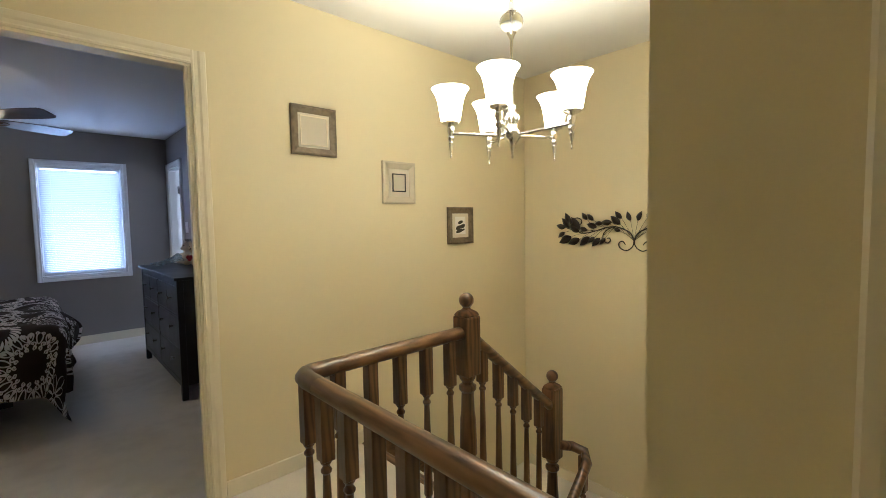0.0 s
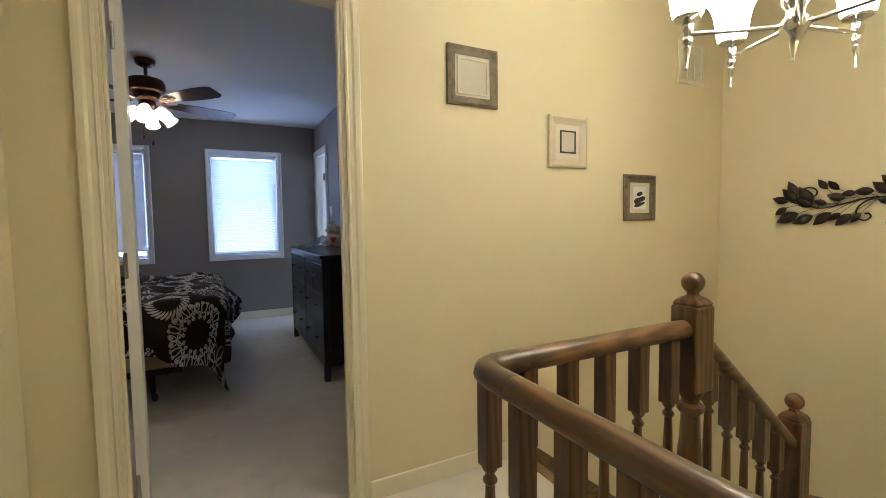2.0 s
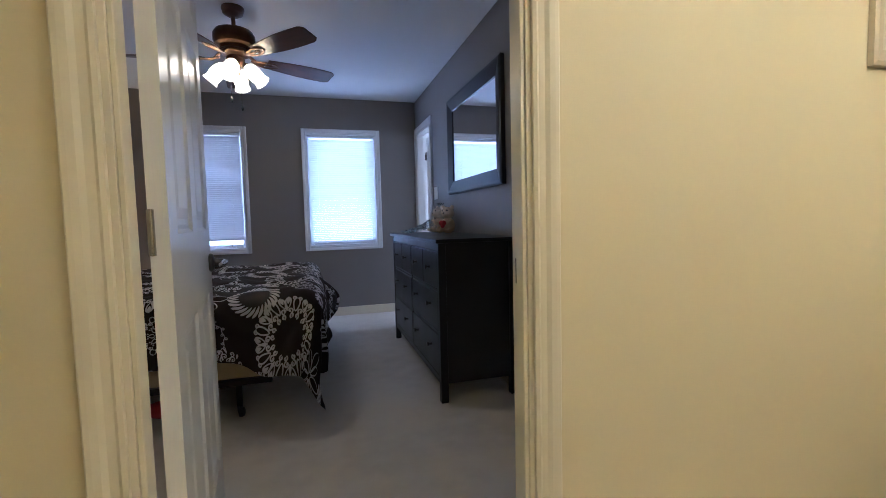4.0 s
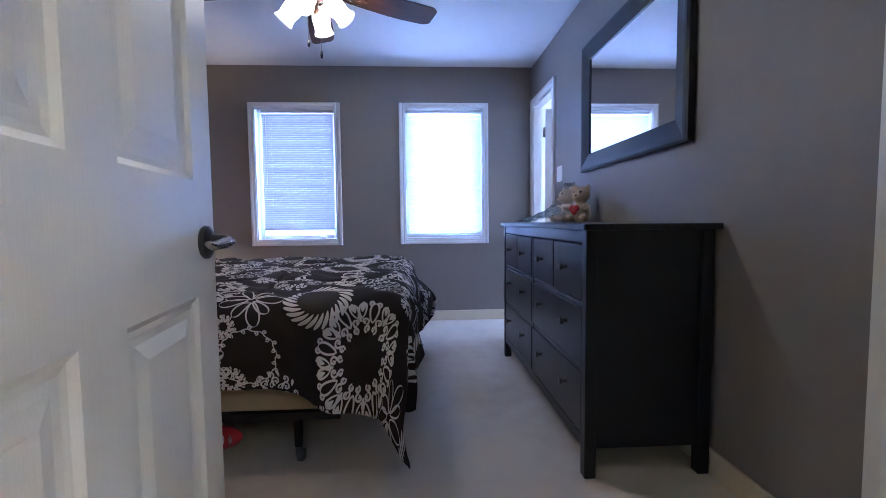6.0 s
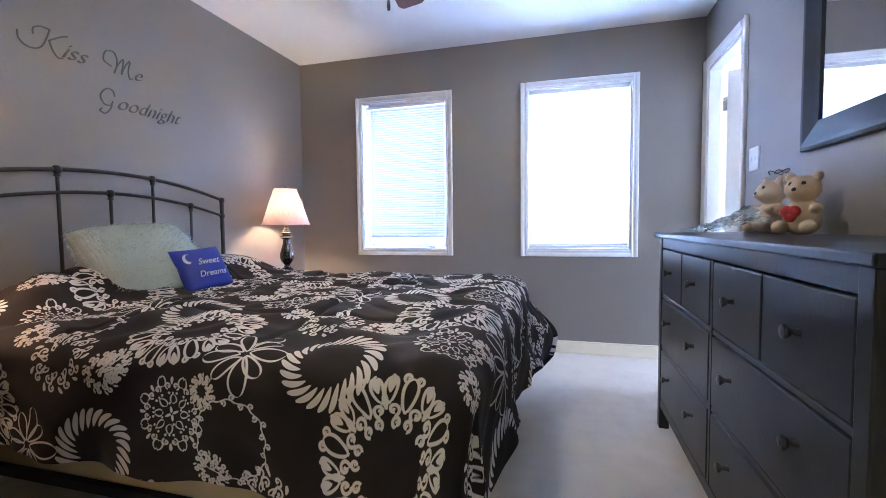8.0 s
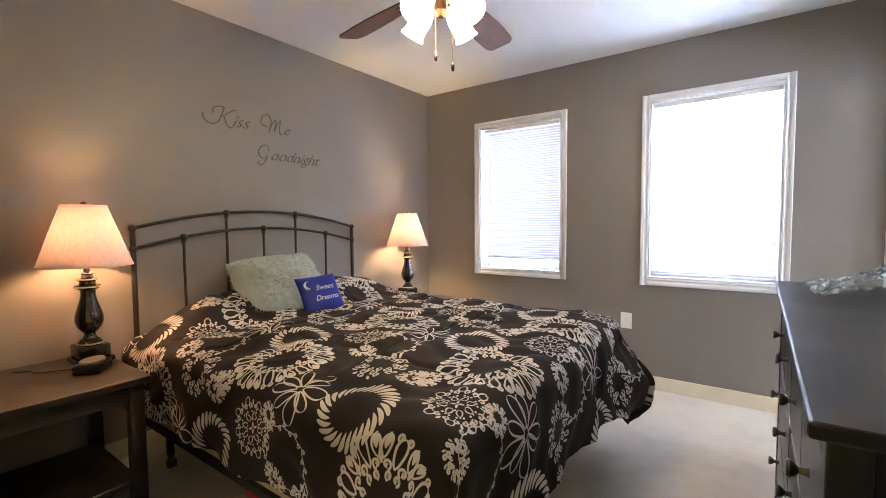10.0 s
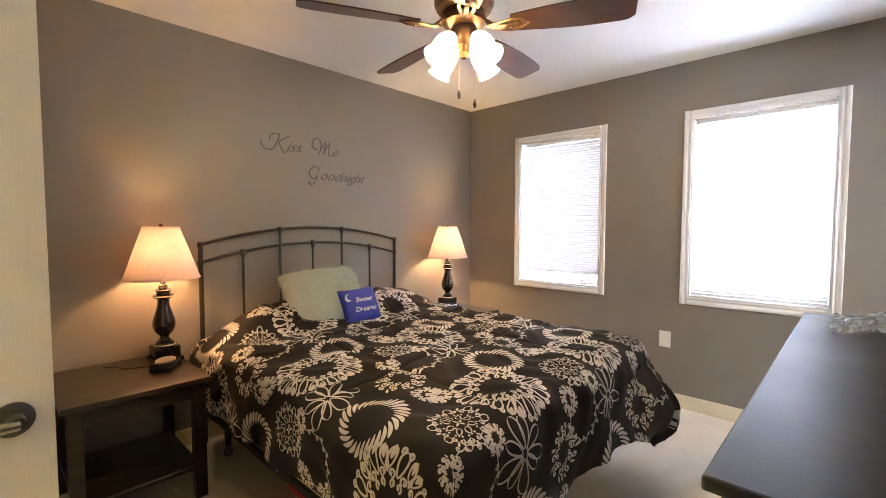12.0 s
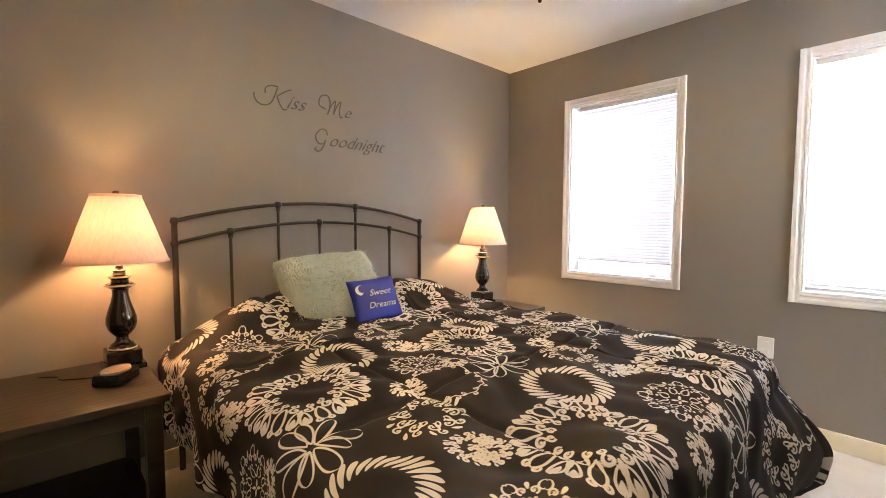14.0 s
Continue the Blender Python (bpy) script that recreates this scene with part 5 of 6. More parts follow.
# ---- bedside lamps ----
def table_lamp(x, y, z, turn):
    l = thing("table_lamp", x, y, z, "black baluster table lamp with lit ivory linen shade", "table lamp", "lamps beside the bed", turn)
    bs = part("base", add_box(box(-0.072, 0.072, -0.072, 0.072, 0.0, 0.022, 0.004, 2), -0.060, 0.060, -0.060, 0.060, 0.0225, 0.078, 0.005, 2), M_GLAZE, l, "square black plinth")
    part("body", lathe([(0.0, 0.079), (0.048, 0.079), (0.050, 0.086), (0.040, 0.094), (0.040, 0.100), (0.030, 0.106), (0.022, 0.118), (0.022, 0.130), (0.034, 0.142), (0.047, 0.160), (0.054, 0.185), (0.053, 0.210), (0.045, 0.240),
                        (0.034, 0.275), (0.028, 0.305), (0.029, 0.325), (0.046, 0.337), (0.050, 0.343), (0.048, 0.350), (0.032, 0.356), (0.030, 0.366), (0.038, 0.374), (0.038, 0.380), (0.024, 0.386), (0.020, 0.396), (0.026, 0.403), (0.014, 0.410), (0.012, 0.43), (0.0, 0.431)], 28), M_GLAZE, l, "black glazed baluster body", True)
    for r, zz in ((0.0505, 0.343), (0.0385, 0.377), (0.0505, 0.0835)):
        part("rim", lathe([(r - 0.006, zz - 0.004), (r, zz - 0.003), (r + 0.001, zz), (r, zz + 0.003), (r - 0.006, zz + 0.004)], 28), M_GOLDRIM, l, "worn silver-gilt rim", True)
    part("harp", tube(arc(17, lambda k: (0.055 * math.sin(math.pi * k), 0, 0.43 + 0.27 * k)), 0.002, 6), M_BRASS, l, "", True)
    part("harp", tube(arc(17, lambda k: (-0.055 * math.sin(math.pi * k), 0, 0.43 + 0.27 * k)), 0.002, 6), M_BRASS, l, "", True)
    sh = bmesh.new()
    add_shell(sh, [(0.176, 0.440), (0.152, 0.510), (0.128, 0.585), (0.105, 0.650), (0.086, 0.705)], 48)
    ob = part("shade", sh, M_SHADE, l, "lit ivory linen shade", True)
    for r, zz in ((0.176, 0.440), (0.086, 0.705)):
        part("shade_trim", add_shell(bmesh.new(), [(r + 0.0015, zz - 0.003), (r + 0.002, zz), (r - 0.0005, zz + 0.007)], 48), M_SHADE, ob, "", True)
    part("finial", lathe([(0.0, 0.698), (0.012, 0.700), (0.012, 0.706), (0.006, 0.710), (0.013, 0.718), (0.010, 0.726), (0.0, 0.730)], 14), M_BRASS, l, "dark brass finial", True)
    part("bulb", ball(0.030, (0, 0, 0.515), (1, 1, 1.25), 3), M_BULB, l, "lit bulb", True)
    return l


M_BULB = glow_material("lit_bulb", WARM, 18.0)
la = table_lamp(-1.425, 4.09, NH, 0)
lb = table_lamp(-1.395, 6.29, NH, 0)
for x, y, k in ((-1.425, 4.09, 0.34), (-1.395, 6.29, 0.52)):
    bulb("bedside_bulb", (x, y, NH + 0.565), LAMP_W * k, WARM if y < 5 else (1.0, 0.66, 0.30), 0.03)

# clock radio and its cord
ckr = thing("clock_radio", -1.24, 4.045, NH, "black clock radio with silver top", "clock radio", turn=-38)
ckr.scale = (0.88, 0.88, 0.88)
part("case", add_box(box(-0.075, 0.075, -0.055, 0.055, 0.0, 0.045, 0.010, 3), -0.07, 0.07, -0.05, 0.05, 0.0455, 0.047), M_CLOCK, ckr, "", True)
tp = lathe([(0.0, 0.047), (0.06, 0.047), (0.058, 0.056), (0.045, 0.060), (0.0, 0.061)], 28)
bmesh.ops.scale(tp, vec=(1.15, 0.8, 1), verts=tp.verts)
part("top_panel", tp, M_CLOCKTOP, ckr, "silver button panel", True)
part("display", box(-0.045, 0.045, -0.0565, -0.0545, 0.012, 0.036), M_SLOT, ckr, "dark display")
cord = thing("lamp_cord", -1.5, 3.95, NH, "thin dark cord lying on the nightstand", "cord")
part("wire", tube(arc(16, lambda k: (0.03 + 0.16 * k, -0.12 + 0.16 * k + 0.02 * math.sin(9 * k), 0.003 + 0.012 * max(0, 0.2 - k))), 0.0025, 6), M_STEEL, cord, "", True)
cord = thing("floor_cord", -1.5, 3.55, 0.0, "dark power cord trailing along the floor", "cord")
part("wire", tube(arc(20, lambda k: (-0.07 + 0.25 * k, -0.30 + 0.34 * k, 0.006 + 0.05 * math.sin(math.pi * k) ** 2)), 0.003, 6), M_STEEL, cord, "", True)


# ---- ceiling fan ----
def fan():
    f = thing("ceiling_fan", 0.02, 4.86, CB, "five-blade brass ceiling fan with four lit glass shades", "ceiling fan")
    part("canopy", lathe([(0.0, -0.001), (0.066, -0.001), (0.068, -0.012), (0.060, -0.040), (0.030, -0.058), (0.0, -0.060)], 28), M_BRASS, f, "", True)
    part("downrod", lathe([(0.0, -0.055), (0.013, -0.056), (0.013, -0.135), (0.0, -0.136)], 14), M_BRASS, f, "", True)
    part("motor_housing", lathe([(0.0, -0.120), (0.030, -0.122), (0.055, -0.135), (0.110, -0.150), (0.125, -0.175), (0.125, -0.215), (0.115, -0.235), (0.090, -0.245), (0.085, -0.265), (0.095, -0.275), (0.090, -0.290), (0.060, -0.305), (0.0, -0.306)], 36), M_BRASS, f, "antique brass motor housing", True)
    part("switch_housing", lathe([(0.0, -0.300), (0.050, -0.302), (0.056, -0.315), (0.056, -0.345), (0.048, -0.360), (0.022, -0.375), (0.020, -0.40), (0.026, -0.41), (0.014, -0.43), (0.0, -0.432)], 28), M_BRASS, f, "", True)
    n = 26
    bl = bmesh.new()
    tops = []
    for k in range(n + 1):
        s = k / n
        r = 0.20 + 0.47 * s
        w = (0.046 + 0.027 * math.sin(min(s * 1.45, 1.25) * math.pi / 2)) * math.sqrt(max(0.45, 1 - max(0.0, (s - 0.90) / 0.135) ** 2))
        tops.append((r, w))
    up = [[bl.verts.new((r, sy * w, z)) for sy in (-1, 1)] for r, w in tops for z in (0.003,)]
    lo = [[bl.verts.new((r, sy * w, z)) for sy in (-1, 1)] for r, w in tops for z in (-0.003,)]
    for k in range(n):
        bl.faces.new((up[k][0], up[k + 1][0], up[k + 1][1], up[k][1]))
        bl.faces.new((lo[k][0], lo[k][1], lo[k + 1][1], lo[k + 1][0]))
        for s in (0, 1):
            bl.faces.new((up[k][s], lo[k][s], lo[k + 1][s], up[k + 1][s]))
    bl.faces.new((up[0][0], up[0][1], lo[0][1], lo[0][0]))
    bl.faces.new((up[-1][0], up[-1][1], lo[-1][1], lo[-1][0]))
    br = bmesh.new()
    add_tube(br, [(0.085, 0, 0.030), (0.13, 0, -0.006), (0.17, 0, -0.012), (0.21, 0, -0.008)], [0.012, 0.014, 0.012, 0.008], 10, 0.6)
    for sy in (-1, 1):
        add_tube(br, [(0.10, 0, -0.002), (0.145, sy * 0.016, -0.010), (0.195, sy * 0.030, -0.0105), (0.245, sy * 0.026, -0.009), (0.275, sy * 0.004, -0.008)], [0.009, 0.009, 0.008, 0.008, 0.006], 10, 0.55)
    ball(0.010, (0.225, 0, -0.008), (1.6, 1.0, 0.5), 2, br)
    first = fb = None
    for k in range(5):
        m = Matrix.Translation((0, 0, -0.308)) @ pose(0, 0, 0, 0, 0, 26 + 72 * k) @ pose(0, 0, 0, -14, 0, 0)
        if first is None:
            first = part("blade", bl, M_FANWOOD, f, "cherry-stained fan blade", False, m)
            fb = part("blade_iron", br, M_BRASS, f, "", True, m)
        else:
            share("blade", first, f, m)
            share("blade_iron", fb, f, m)
    gl = bmesh.new()
    add_shell(gl, [(0.020, 0.0), (0.034, 0.008), (0.048, 0.030), (0.053, 0.055), (0.050, 0.080), (0.047, 0.095), (0.052, 0.112), (0.060, 0.122)], 26)
    gf = None
    fit_bm = lathe([(0.0, -0.03), (0.010, -0.03), (0.012, -0.012), (0.022, -0.004), (0.024, 0.006), (0.0, 0.008)], 16)
    ff = None
    for k in range(4):
        a = radians(-5 + 90 * k)
        tilt = pose(0, 0, 0, 0, 0, -5 + 90 * k) @ pose(0, 0, 0, 0, 138, 0) @ Matrix.Diagonal((0.84, 0.84, 1.15, 1))
        m = Matrix.Translation((0.066 * math.cos(a), 0.066 * math.sin(a), -0.358)) @ tilt
        if gf is None:
            gf = part("glass_shade", gl, M_OPALFAN, f, "lit frosted glass tulip shade", True, m)
            ff = part("lamp_holder", fit_bm, M_BRASS, f, "", True, m)
        else:
            share("glass_shade", gf, f, m)
            share("lamp_holder", ff, f, m)
        bulb("fan_bulb", (0.02 + 0.115 * math.cos(a), 4.86 + 0.115 * math.sin(a), CB - 0.435), FAN_W, SOFT, 0.025)
    for x, y, l in ((0.02, 0.05, 0.17), (-0.035, 0.01, 0.13)):
        c = part("pull_chain", tube([(x, y, -0.36), (x, y, -0.42 - l)], 0.0012, 6), M_BRASS, f)
        part("pull_bob", lathe([(0.0, 0.0), (0.005, 0.002), (0.007, 0.015), (0.005, 0.035), (0.002, 0.04), (0.0, 0.041)], 10, (x, y, -0.46 - l)), M_CLOCK, c, "dark wooden bob", True)
    return f


fan()


# ---- chandelier ----
def chandelier():
    c = thing("chandelier", 1.82, 1.475, CH, "chrome chandelier with five lit white bell shades", "chandelier")
    zz = lambda z: z - CH
    part("canopy", lathe([(0.0, -0.001), (0.062, -0.001), (0.064, -0.008), (0.045, -0.022), (0.012, -0.03), (0.0, -0.031)], 28), M_CHROME, c, "", True)
    ch = bmesh.new()
    z, k = zz(2.49), 0
    while z > zz(2.20):
        pts = [(0.008 * math.cos(a) if k % 2 else 0, 0 if k % 2 else 0.008 * math.cos(a), z - 0.014 + 0.014 * math.sin(a)) for a in arc(13, lambda q: 2 * math.pi * q)]
        add_tube(ch, pts, 0.0018, 6)
        z -= 0.022
        k += 1
    part("chain", ch, M_CHROME, c, "", True)
    part("glass_ball", ball(0.048, (0, 0, zz(2.14)), (1, 1, 0.8), 3), M_GLASS, c, "clear cut-glass ball", True)
    part("stem", lathe([(0.0, zz(2.21)), (0.010, zz(2.208)), (0.010, zz(2.19)), (0.022, zz(2.178)), (0.005, zz(2.172)), (0.005, zz(2.10)), (0.020, zz(2.098)), (0.012, zz(2.085)), (0.0065, zz(2.07)), (0.0065, zz(1.82)), (0.014, zz(1.81)), (0.012, zz(1.79)), (0.0, zz(1.789))], 18), M_CHROME, c, "", True)
    part("hub", lathe([(0.0, zz(1.598)), (0.004, zz(1.600)), (0.005, zz(1.606)), (0.003, zz(1.614)), (0.011, zz(1.648)), (0.013, zz(1.658)), (0.026, zz(1.670)), (0.036, zz(1.686)), (0.036, zz(1.703)), (0.022, zz(1.715)), (0.018, zz(1.733)), (0.028, zz(1.748)), (0.030, zz(1.763)), (0.018, zz(1.783)), (0.0, zz(1.798))], 26), M_CHROME, c, "", True)
    R = 0.25
    arm = tube(arc(9, lambda k: (0.03 + (R - 0.03) * k, 0, zz(1.693) + 0.012 * k)), 0.006, 10)
    cup = lathe([(0.0, zz(1.606)), (0.004, zz(1.608)), (0.005, zz(1.614)), (0.002, zz(1.620)), (0.009, zz(1.658)), (0.010, zz(1.668)), (0.007, zz(1.672)), (0.013, zz(1.680)), (0.013, zz(1.693)), (0.009, zz(1.698)), (0.014, zz(1.710)), (0.016, zz(1.728)), (0.012, zz(1.736)), (0.034, zz(1.744)), (0.036, zz(1.751)), (0.0, zz(1.755))], 20, (R, 0, 0))
    sh = bmesh.new()
    add_shell(sh, [(0.034, zz(1.753)), (0.039, zz(1.758)), (0.043, zz(1.78)), (0.047, zz(1.81)), (0.052, zz(1.837)), (0.061, zz(1.862)), (0.073, zz(1.880)), (0.076, zz(1.884))], 32, (R, 0, 0))
    got = None
    for ang in (-80.6, -8.6, 63.4, 135.4, 207.4):
        m = pose(0, 0, 0, 0, 0, ang)
        if got is None:
            got = (part("arm", arm, M_CHROME, c, "", True, m), part("cup", cup, M_CHROME, c, "", True, m), part("bell_shade", sh, M_OPAL, c, "lit white glass bell shade", True, m))
        else:
            for nm, o in zip(("arm", "cup", "bell_shade"), got):
                share(nm, o, c, m)
        a = radians(ang)
        bulb("chandelier_bulb", (1.82 + R * math.cos(a), 1.475 + R * math.sin(a), 1.833), HALL_W, SOFT, 0.028)
    return c


chandelier()


# ---- pictures in the hall ----
def picture(x0, x1, z0, z1, fw, fm, label, inner):
    p = thing("picture_frame", (x0 + x1) / 2, YH - 0.001, z0, label, "picture", "pictures down the stairs", turn=-90.0)
    hw, h = (x1 - x0) / 2, z1 - z0
    bm = bevel_frame(hw, h, fw, 0.020, 0.004)
    bmesh.ops.rotate(bm, cent=(0, 0, 0), matrix=Matrix.Rotation(radians(180), 3, "Z"), verts=bm.verts)
    part("frame", bm, fm, p)
    part("mat", box(0.004, 0.007, -hw + fw - 0.004, hw - fw + 0.004, fw - 0.004, h - fw + 0.004), M_MAT, p, "ivory mat")
    inner(p, hw, h)
    return p


def in_liner(p, hw, h):
    a = 0.052
    bm = bmesh.new()
    w = 0.006
    for y0, y1, z0, z1 in ((-hw + a, hw - a, a, a + w), (-hw + a, hw - a, h - a - w, h - a), (-hw + a, -hw + a + w, a + w, h - a - w), (hw - a - w, hw - a, a + w, h - a - w)):
        add_box(bm, 0.0072, 0.014, y0, y1, z0, z1)
    part("liner", bm, M_HTRIM, p, "pale inner liner")
    part("glazing", box(0.0072, 0.0092, -hw + a + w, hw - a - w, a + w, h - a - w), M_GLAZING, p, "glass catching light")


def in_box(p, hw, h):
    a = 0.075
    bm = bmesh.new()
    w = 0.007
    for y0, y1, z0, z1 in ((-hw + a, hw - a, a, a + w), (-hw + a, hw - a, h - a - w, h - a), (-hw + a, -hw + a + w, a + w, h - a - w), (hw - a - w, hw - a, a + w, h - a - w)):
        add_box(bm, 0.0072, 0.013, y0, y1, z0, z1)
    part("liner", bm, M_INK, p, "dark inner liner")
    part("glazing", box(0.0072, 0.0092, -hw + a + w, hw - a - w, a + w, h - a - w), M_GLAZING, p, "glass catching light")


def in_print(p, hw, h):
    bm = bmesh.new()
    for sy, sz, r, st in ((-0.02, 0.115, 0.020, 0.6), (0.015, 0.125, 0.024, 0.45), (0.0, 0.155, 0.018, 0.5), (0.025, 0.100, 0.014, 0.4), (-0.01, 0.092, 0.026, 0.35)):
        n0 = [bm.verts.new((0.0078, sy + 1.4 * r * math.cos(a), sz + r * st * 1.4 * math.sin(a) + 0.3 * r * math.cos(a))) for a in arc(13, lambda k: 2 * math.pi * k)[:-1]]
        bm.faces.new(n0)
    part("print", bm, M_INK, p, "black and white print of leaves")
    part("border", box(0.0071, 0.0076, -0.052, 0.052, 0.068, h - 0.068), M_PLATE, p, "pale print ground")


M_GLAZING = surface("picture_glass_over_mat", (0.62, 0.57, 0.46), 0.08, big=3, fine=100, vary=0.02, bump=0.0, rough_vary=0.02)
picture(1.393, 1.658, 1.722, 1.986, 0.040, M_FRAMEDK, "square bronze picture frame hanging on the hall wall", in_liner)
picture(1.971, 2.226, 1.467, 1.732, 0.045, M_FRAMELT, "square champagne picture frame with a small dark liner", in_box)
picture(2.521, 2.778, 1.185, 1.449, 0.045, M_FRAMEDK, "square bronze frame with a leaf print", in_print)


# ---- return air vent ----
vt = thing("wall_vent", 3.10, YH - 0.001, 2.02, "white louvred return air grille", "vent")
bm = bmesh.new()
for x0, x1, z0, z1 in ((-0.125, 0.125, 0, 0.022), (-0.125, 0.125, 0.228, 0.25), (-0.125, -0.103, 0.022, 0.228), (0.103, 0.125, 0.022, 0.228), (-0.038, -0.028, 0.022, 0.228), (0.030, 0.040, 0.022, 0.228)):
    add_box(bm, x0, x1, -0.008, 0.0, z0, z1, 0.001, 1)
part("frame", bm, M_HTRIM, vt)
part("backing", box(-0.103, 0.103, -0.001, 0.0, 0.022, 0.228), M_HTRIM, vt, "shaded duct behind the louvres")
sl = None
for k in range(15):
    m = Matrix.Translation((0, -0.004, 0.03 + 0.0135 * k)) @ pose(0, 0, 0, 40, 0, 0)
    if sl is None:
        sl = part("slat", box(-0.103, 0.103, -0.0045, 0.0045, -0.0006, 0.0006), M_HTRIM, vt, "", False, m)
    else:
        share("slat", sl, vt, m)


# ---- leaf scroll on the stairwell wall ----
def leaf_scroll():
    s = thing("wall_decor", HX1 - 0.012, 1.679, 1.190, "dark metal leaf and scroll wall ornament", "wall decor")
    rnd = random.Random(5)

    def leaf(y, z, length, ang, parent):
        bm = bmesh.new()
        w = length * 0.25
        top, bot = [], []
        for k in range(9):
            q = k / 8
            ww = w * math.sin(math.pi * q ** 0.8)
            top.append(bm.verts.new((-0.008 * math.sin(math.pi * q), length * q, ww)))
            bot.append(bm.verts.new((-0.008 * math.sin(math.pi * q), length * q, -ww)))
        mid = [bm.verts.new((-0.002 - 0.012 * math.sin(math.pi * k / 8), length * k / 8, 0)) for k in range(9)]
        for k in range(8):
            for a, b in ((top, mid), (mid, bot)):
                bm.faces.new((a[k], a[k + 1], b[k + 1], b[k]))
        bmesh.ops.remove_doubles(bm, verts=bm.verts, dist=1e-5)
        ob = part("leaf", bm, M_DECO, parent, "", True, Matrix.Translation((-0.004, y, z)) @ pose(0, 0, 0, math.degrees(ang), 0, 0))
        md = ob.modifiers.new("thickness", "SOLIDIFY")
        md.thickness = 0.0015

    def smooth(side, pts):
        return [(0.0, side * p.x, p.y) for p in pen_line(pts)]

    for side in (-1, 1):
        main = [(0.0, 0.0), (0.019, 0.044), (0.058, 0.074), (0.134, 0.099), (0.207, 0.092), (0.293, 0.068), (0.383, 0.05), (0.452, 0.068), (0.525, 0.089)]
        pts = smooth(side, main)
        part("stem", tube(pts, [0.0058 - 0.003 * k / (len(pts) - 1) for k in range(len(pts))], 8), M_DECO, s, "", True)
        for turn in ([(0.0, 0.011), (0.006, -0.029), (0.027, -0.056), (0.061, -0.069), (0.1, -0.051), (0.111, -0.025), (0.099, -0.007), (0.079, -0.006), (0.062, -0.027)],
                     [(0.134, 0.099), (0.184, 0.085), (0.218, 0.058), (0.23, 0.026), (0.218, -0.008), (0.192, -0.018), (0.171, 0.0), (0.18, 0.017), (0.195, 0.015)],
                     [(0.479, 0.146), (0.464, 0.161), (0.438, 0.167), (0.408, 0.156), (0.401, 0.133), (0.414, 0.118), (0.432, 0.122)]):
            part("scroll", tube(smooth(side, turn), 0.0040, 8), M_DECO, s, "", True)
        for y, z, l, a in ((0.025, 0.139, 0.067, 68), (0.087, 0.157, 0.067, 49), (0.096, 0.115, 0.09, 39), (0.159, 0.131, 0.081, 2), (0.23, 0.127, 0.06, -2), (0.274, 0.098, 0.078, 12), (0.301, 0.146, 0.067, 47), (0.351, 0.152, 0.068, 53),
                           (0.351, 0.073, 0.064, 12), (0.414, 0.078, 0.113, 50), (0.418, 0.06, 0.093, 34), (0.491, 0.121, 0.094, 58), (0.488, 0.092, 0.103, 43), (0.535, 0.092, 0.08, 13), (0.543, 0.058, 0.066, -34), (0.483, 0.024, 0.112, -29),
                           (0.412, 0.008, 0.1, -25), (0.332, 0.025, 0.097, -44), (0.291, 0.021, 0.064, -39), (0.248, 0.016, 0.085, -41), (0.208, 0.02, 0.062, -49), (0.095, 0.069, 0.052, 22)):
            ang = radians(a + rnd.uniform(-4, 4))
            leaf(side * y, z, l * 1.08, ang if side > 0 else math.pi - ang, s)
            by = max(0.0, y - (0.10 if y > 0.2 else 0.5))
            k = min(range(len(main)), key=lambda q: abs(main[q][0] - by))
            mz = main[k][1]
            by = main[k][0]
            part("twig", tube([(-0.001, side * by, mz), (-0.002, side * (by + y) / 2, (mz + z) / 2 + 0.006), (-0.003, side * y, z)], 0.0013, 6), M_DECO, s, "", True)


leaf_scroll()

# ---- small wall fittings ----
def plate(name, m, w, h, label, category, slots):
    o = thing(name, 0, 0, 0, label, category)
    o.matrix_basis = m
    part("cover_plate", box(-w / 2, w / 2, -0.006, 0, -h / 2, h / 2, 0.003, 2), M_PLATE, o)
    for x, z, a, b, mt in slots:
        part("insert", box(x - a, x + a, -0.0095, -0.0062, z - b, z + b, 0.001, 1), mt, o)


plate("power_outlet", Matrix.Translation((0.258, YN - 0.0005, 0.48)), 0.078, 0.118, "white duplex power outlet", "outlet", [(0, 0.022, 0.016, 0.014, M_PLATE), (0, -0.022, 0.016, 0.014, M_PLATE), (-0.006, 0.024, 0.001, 0.004, M_SLOT), (0.006, 0.024, 0.001, 0.004, M_SLOT), (-0.006, -0.020, 0.001, 0.004, M_SLOT), (0.006, -0.020, 0.001, 0.004, M_SLOT)])
plate("light_switch", Matrix.Translation((XE - 0.0005, 5.975, 1.332)) @ pose(0, 0, 0, 0, 0, -90), 0.118, 0.122, "white double light switch", "light switch", [(-0.023, 0, 0.005, 0.011, M_PLATE), (0.023, 0, 0.005, 0.011, M_PLATE)])


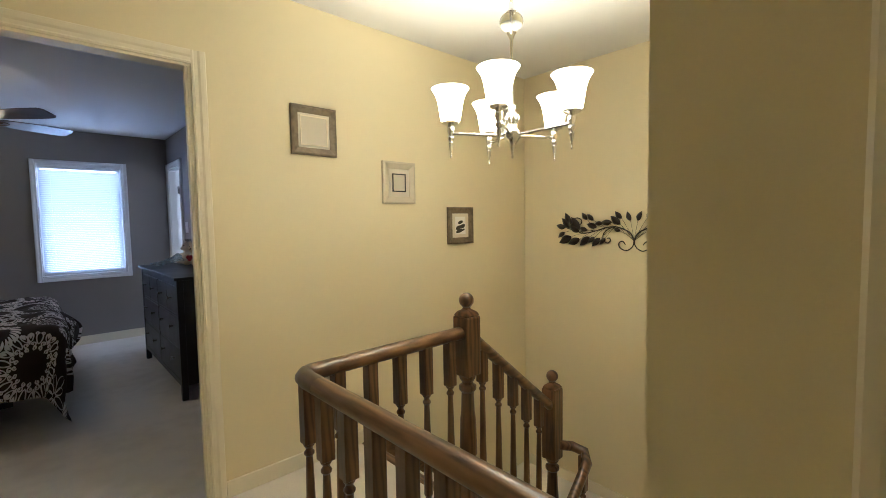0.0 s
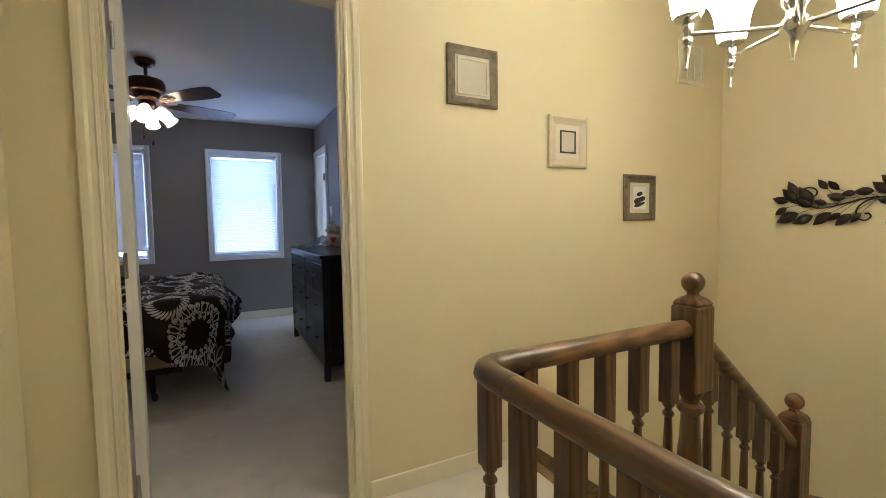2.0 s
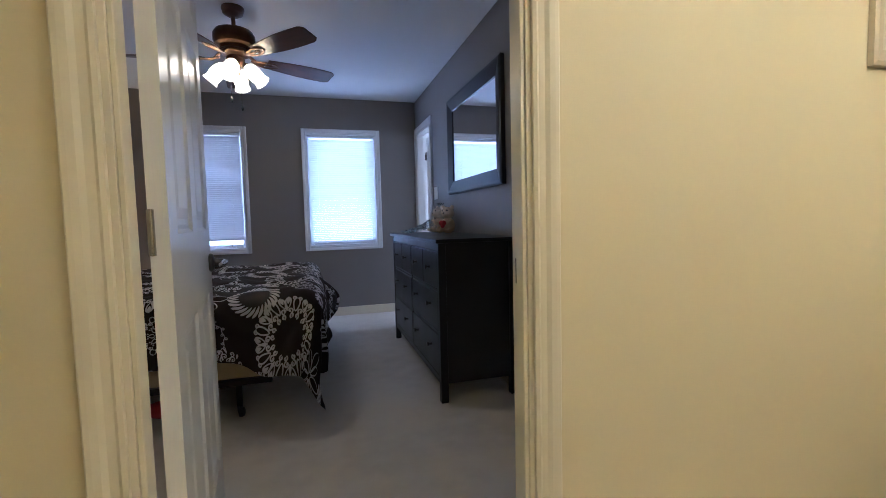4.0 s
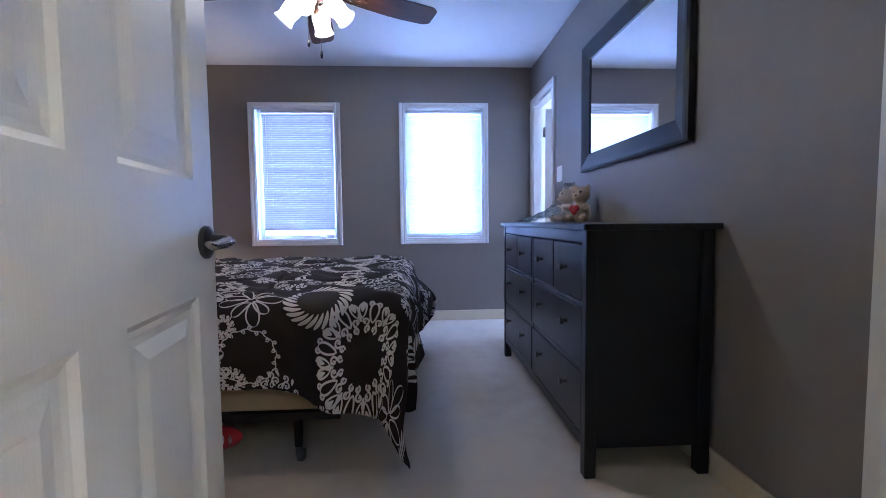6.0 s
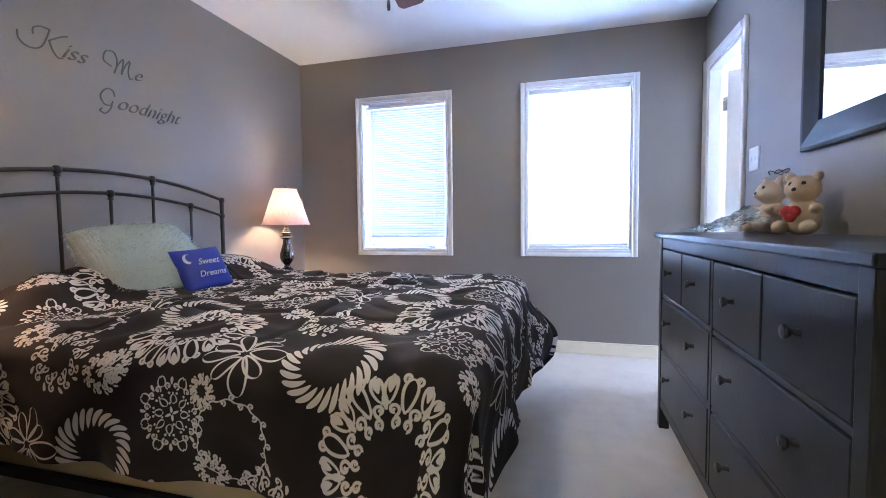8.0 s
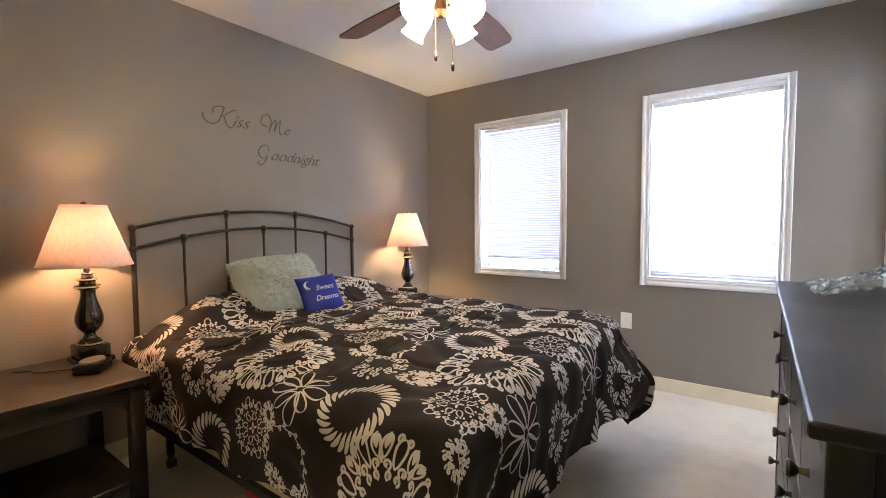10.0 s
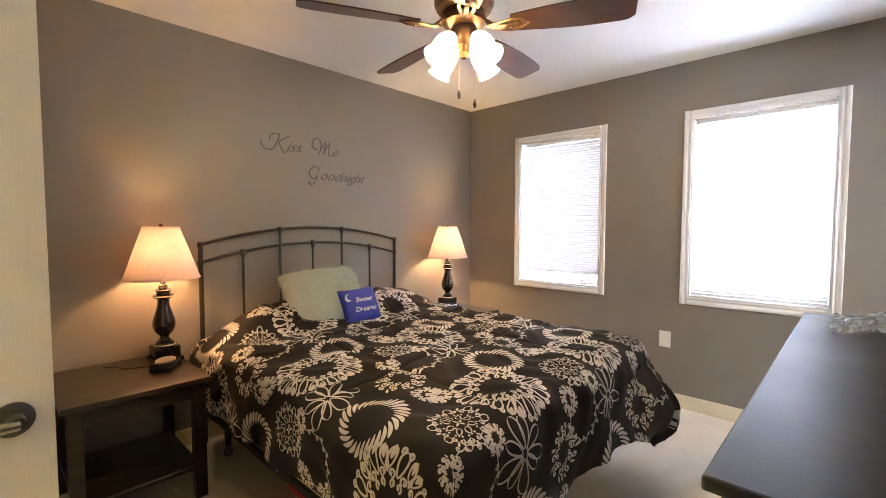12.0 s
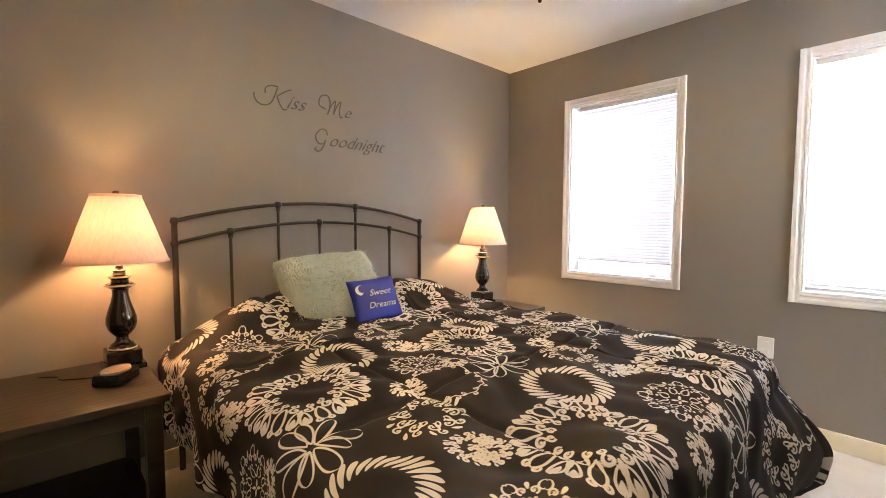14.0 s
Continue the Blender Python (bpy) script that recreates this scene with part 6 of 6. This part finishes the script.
# ---- teddy bears in clear wrapping on the dresser ----
def bear(x, y, z, k, material, turn, label):
    bm = bmesh.new()
    ball(0.055 * k, (0, 0, 0.055 * k), (1, 0.95, 1.1), 3, bm)
    ball(0.048 * k, (0, -0.005 * k, 0.150 * k), (1.05, 1, 0.95), 3, bm)
    ball(0.022 * k, (0, -0.046 * k, 0.142 * k), (1.1, 0.8, 0.8), 2, bm)
    for s in (-1, 1):
        ball(0.018 * k, (s * 0.038 * k, 0.0, 0.190 * k), (1, 0.6, 1), 2, bm)
        ball(0.024 * k, (s * 0.040 * k, -0.055 * k, 0.024 * k), (0.9, 1.5, 0.95), 2, bm)
        ball(0.020 * k, (s * 0.050 * k, -0.030 * k, 0.085 * k), (0.8, 1.5, 0.85), 2, bm)
    for v in bm.verts:
        v.co += v.normal * 0.0025 * noise.noise(v.co * 60)
    raw = bpy.data.meshes.new("plush")
    bm.to_mesh(raw)
    bm.free()
    tmp = bpy.data.objects.new("plush", raw)
    scene.collection.objects.link(tmp)
    md = tmp.modifiers.new("fuse", "REMESH")
    md.mode, md.voxel_size = "VOXEL", 0.0045
    me = bpy.data.meshes.new_from_object(tmp.evaluated_get(bpy.context.evaluated_depsgraph_get()))
    bpy.data.objects.remove(tmp)
    bm = bmesh.new()
    bm.from_mesh(me)
    bmesh.ops.smooth_vert(bm, verts=bm.verts, factor=0.5, use_axis_x=True, use_axis_y=True, use_axis_z=True)
    ob = part("teddy_bear", bm, material, None, "", True)
    ob.data.materials.append(M_SLOT)           # nose and eyes
    spots = [(Vector((0, -0.066, 0.150)) * k, 0.010 * k)] + [(Vector((s * 0.020, -0.044, 0.168)) * k, 0.0065 * k) for s in (-1, 1)]
    for f in ob.data.polygons:
        if any((f.center - c).length < d for c, d in spots):
            f.material_index = 1
    ob.matrix_basis = pose(x, y, z, 0, 0, turn)
    return tagged(ob, label, "teddy bear", "teddy bears on the dresser")


DT = 0.9585
bear(1.522, 5.24, DT, 1.10, M_BEAR, -48, "tan plush teddy bear sitting on the dresser")
bear(1.518, 5.48, DT, 1.13, M_BEARLT, -80, "pale plush teddy bear in clear wrapping")
ht = bmesh.new()
ball(0.022, (-0.012, 0, 0.03), (1, 0.7, 1), 2, ht)
ball(0.022, (0.012, 0, 0.03), (1, 0.7, 1), 2, ht)
ball(0.020, (0, 0, 0.012), (1, 0.7, 1.1), 2, ht)
hob = part("plush_heart", ht, M_RED, None, "", True)
hob.matrix_basis = pose(1.460, 5.185, DT + 0.052, 0, 0, -48)
tagged(hob, "small red plush heart held by the bear", "plush heart")
cr = thing("hair_bow", 1.50, 5.38, DT + 0.235, "thin grey wire bow on the bears", "bow")
part("wire", tube(arc(30, lambda k: (0.0 + 0.02 * math.sin(12 * k), 0.05 * (k - 0.5) * 2, 0.018 * math.sin(9 * k) ** 2)), 0.0016, 6), M_STEEL, cr, "", True)
fm = bmesh.new()
n = 60
rows = []
for i in range(n + 1):
    row = []
    for j in range(n + 1):
        a, b = i / n, j / n
        x = 1.20 + 0.23 * a + 0.03 * noise.noise(Vector((a * 5, b * 5, 1)))
        y = 5.26 + 0.40 * b + 0.03 * noise.noise(Vector((a * 5, b * 5, 7)))
        rise = 0.105 * max(0.0, a * 1.1 - 0.12) * max(0.0, 1 - abs(b - 0.45) * 1.3)
        z = DT + 0.004 + rise + 0.022 * abs(noise.noise(Vector((a * 7, b * 7, 3)))) + 0.014 * abs(noise.noise(Vector((a * 9, b * 26, 5)))) + 0.004 * abs(noise.noise(Vector((a * 30, b * 44, 8))))
        row.append(fm.verts.new((x, y, z)))
    rows.append(row)
for i in range(n):
    for j in range(n):
        fm.faces.new((rows[i][j], rows[i + 1][j], rows[i + 1][j + 1], rows[i][j + 1]))


def film_material(name):
    """Clear cellophane: mostly see-through; blue-grey noise streaks imitate light caught in its creases."""
    m, t, p = nodes(name)
    v = coords(t)
    f = noise_at(t, v, 38.0, 6)
    p.inputs["Base Color"].default_value = (0.46, 0.54, 0.60, 1)
    p.inputs["Roughness"].default_value = 0.12
    tr = t.nodes.new("ShaderNodeBsdfTransparent")
    tr.inputs[0].default_value = (0.88, 0.92, 0.95, 1)
    k = t.nodes.new("ShaderNodeMapRange")
    k.inputs["From Min"].default_value, k.inputs["From Max"].default_value = 0.42, 0.62
    k.inputs["To Min"].default_value, k.inputs["To Max"].default_value = 0.78, 0.38
    link(t, f, k.inputs["Value"])
    mx = t.nodes.new("ShaderNodeMixShader")
    link(t, k.outputs[0], mx.inputs[0])
    link(t, p.outputs[0], mx.inputs[1])
    link(t, tr.outputs[0], mx.inputs[2])
    link(t, mx.outputs[0], t.nodes["Material Output"].inputs[0])
    return m


M_WRAP = film_material("crumpled_clear_film")
tagged(part("gift_wrapping", fm, M_WRAP, None, "", True), "crumpled clear gift wrapping lying on the dresser", "wrapping")

# ---- red slipper-like thing under the bed ----
rd = thing("red_slipper", -0.40, 4.47, 0.0, "red rubber clog with white side slots under the bed", "shoe", "pair of clogs")
sb = bmesh.new()
ball(0.06, (0.03, 0, 0.05), (2.0, 0.85, 0.85), 3, sb)
for v in sb.verts:
    v.co.z = max(0.0, v.co.z)
part("shell", sb, M_RED, rd, "", True)
for k in range(3):
    part("stripe", ball(0.02, (0.055 + 0.028 * k, -0.047 + 0.004 * k, 0.065 - 0.004 * k), (0.35, 0.2, 1.0), 2), M_PLATE, rd, "white slot", True, pose(0, 0, 0, 0, 0, 0))
copy_thing(rd, pose(-0.64, 4.45, 0, 0, 0, 172))
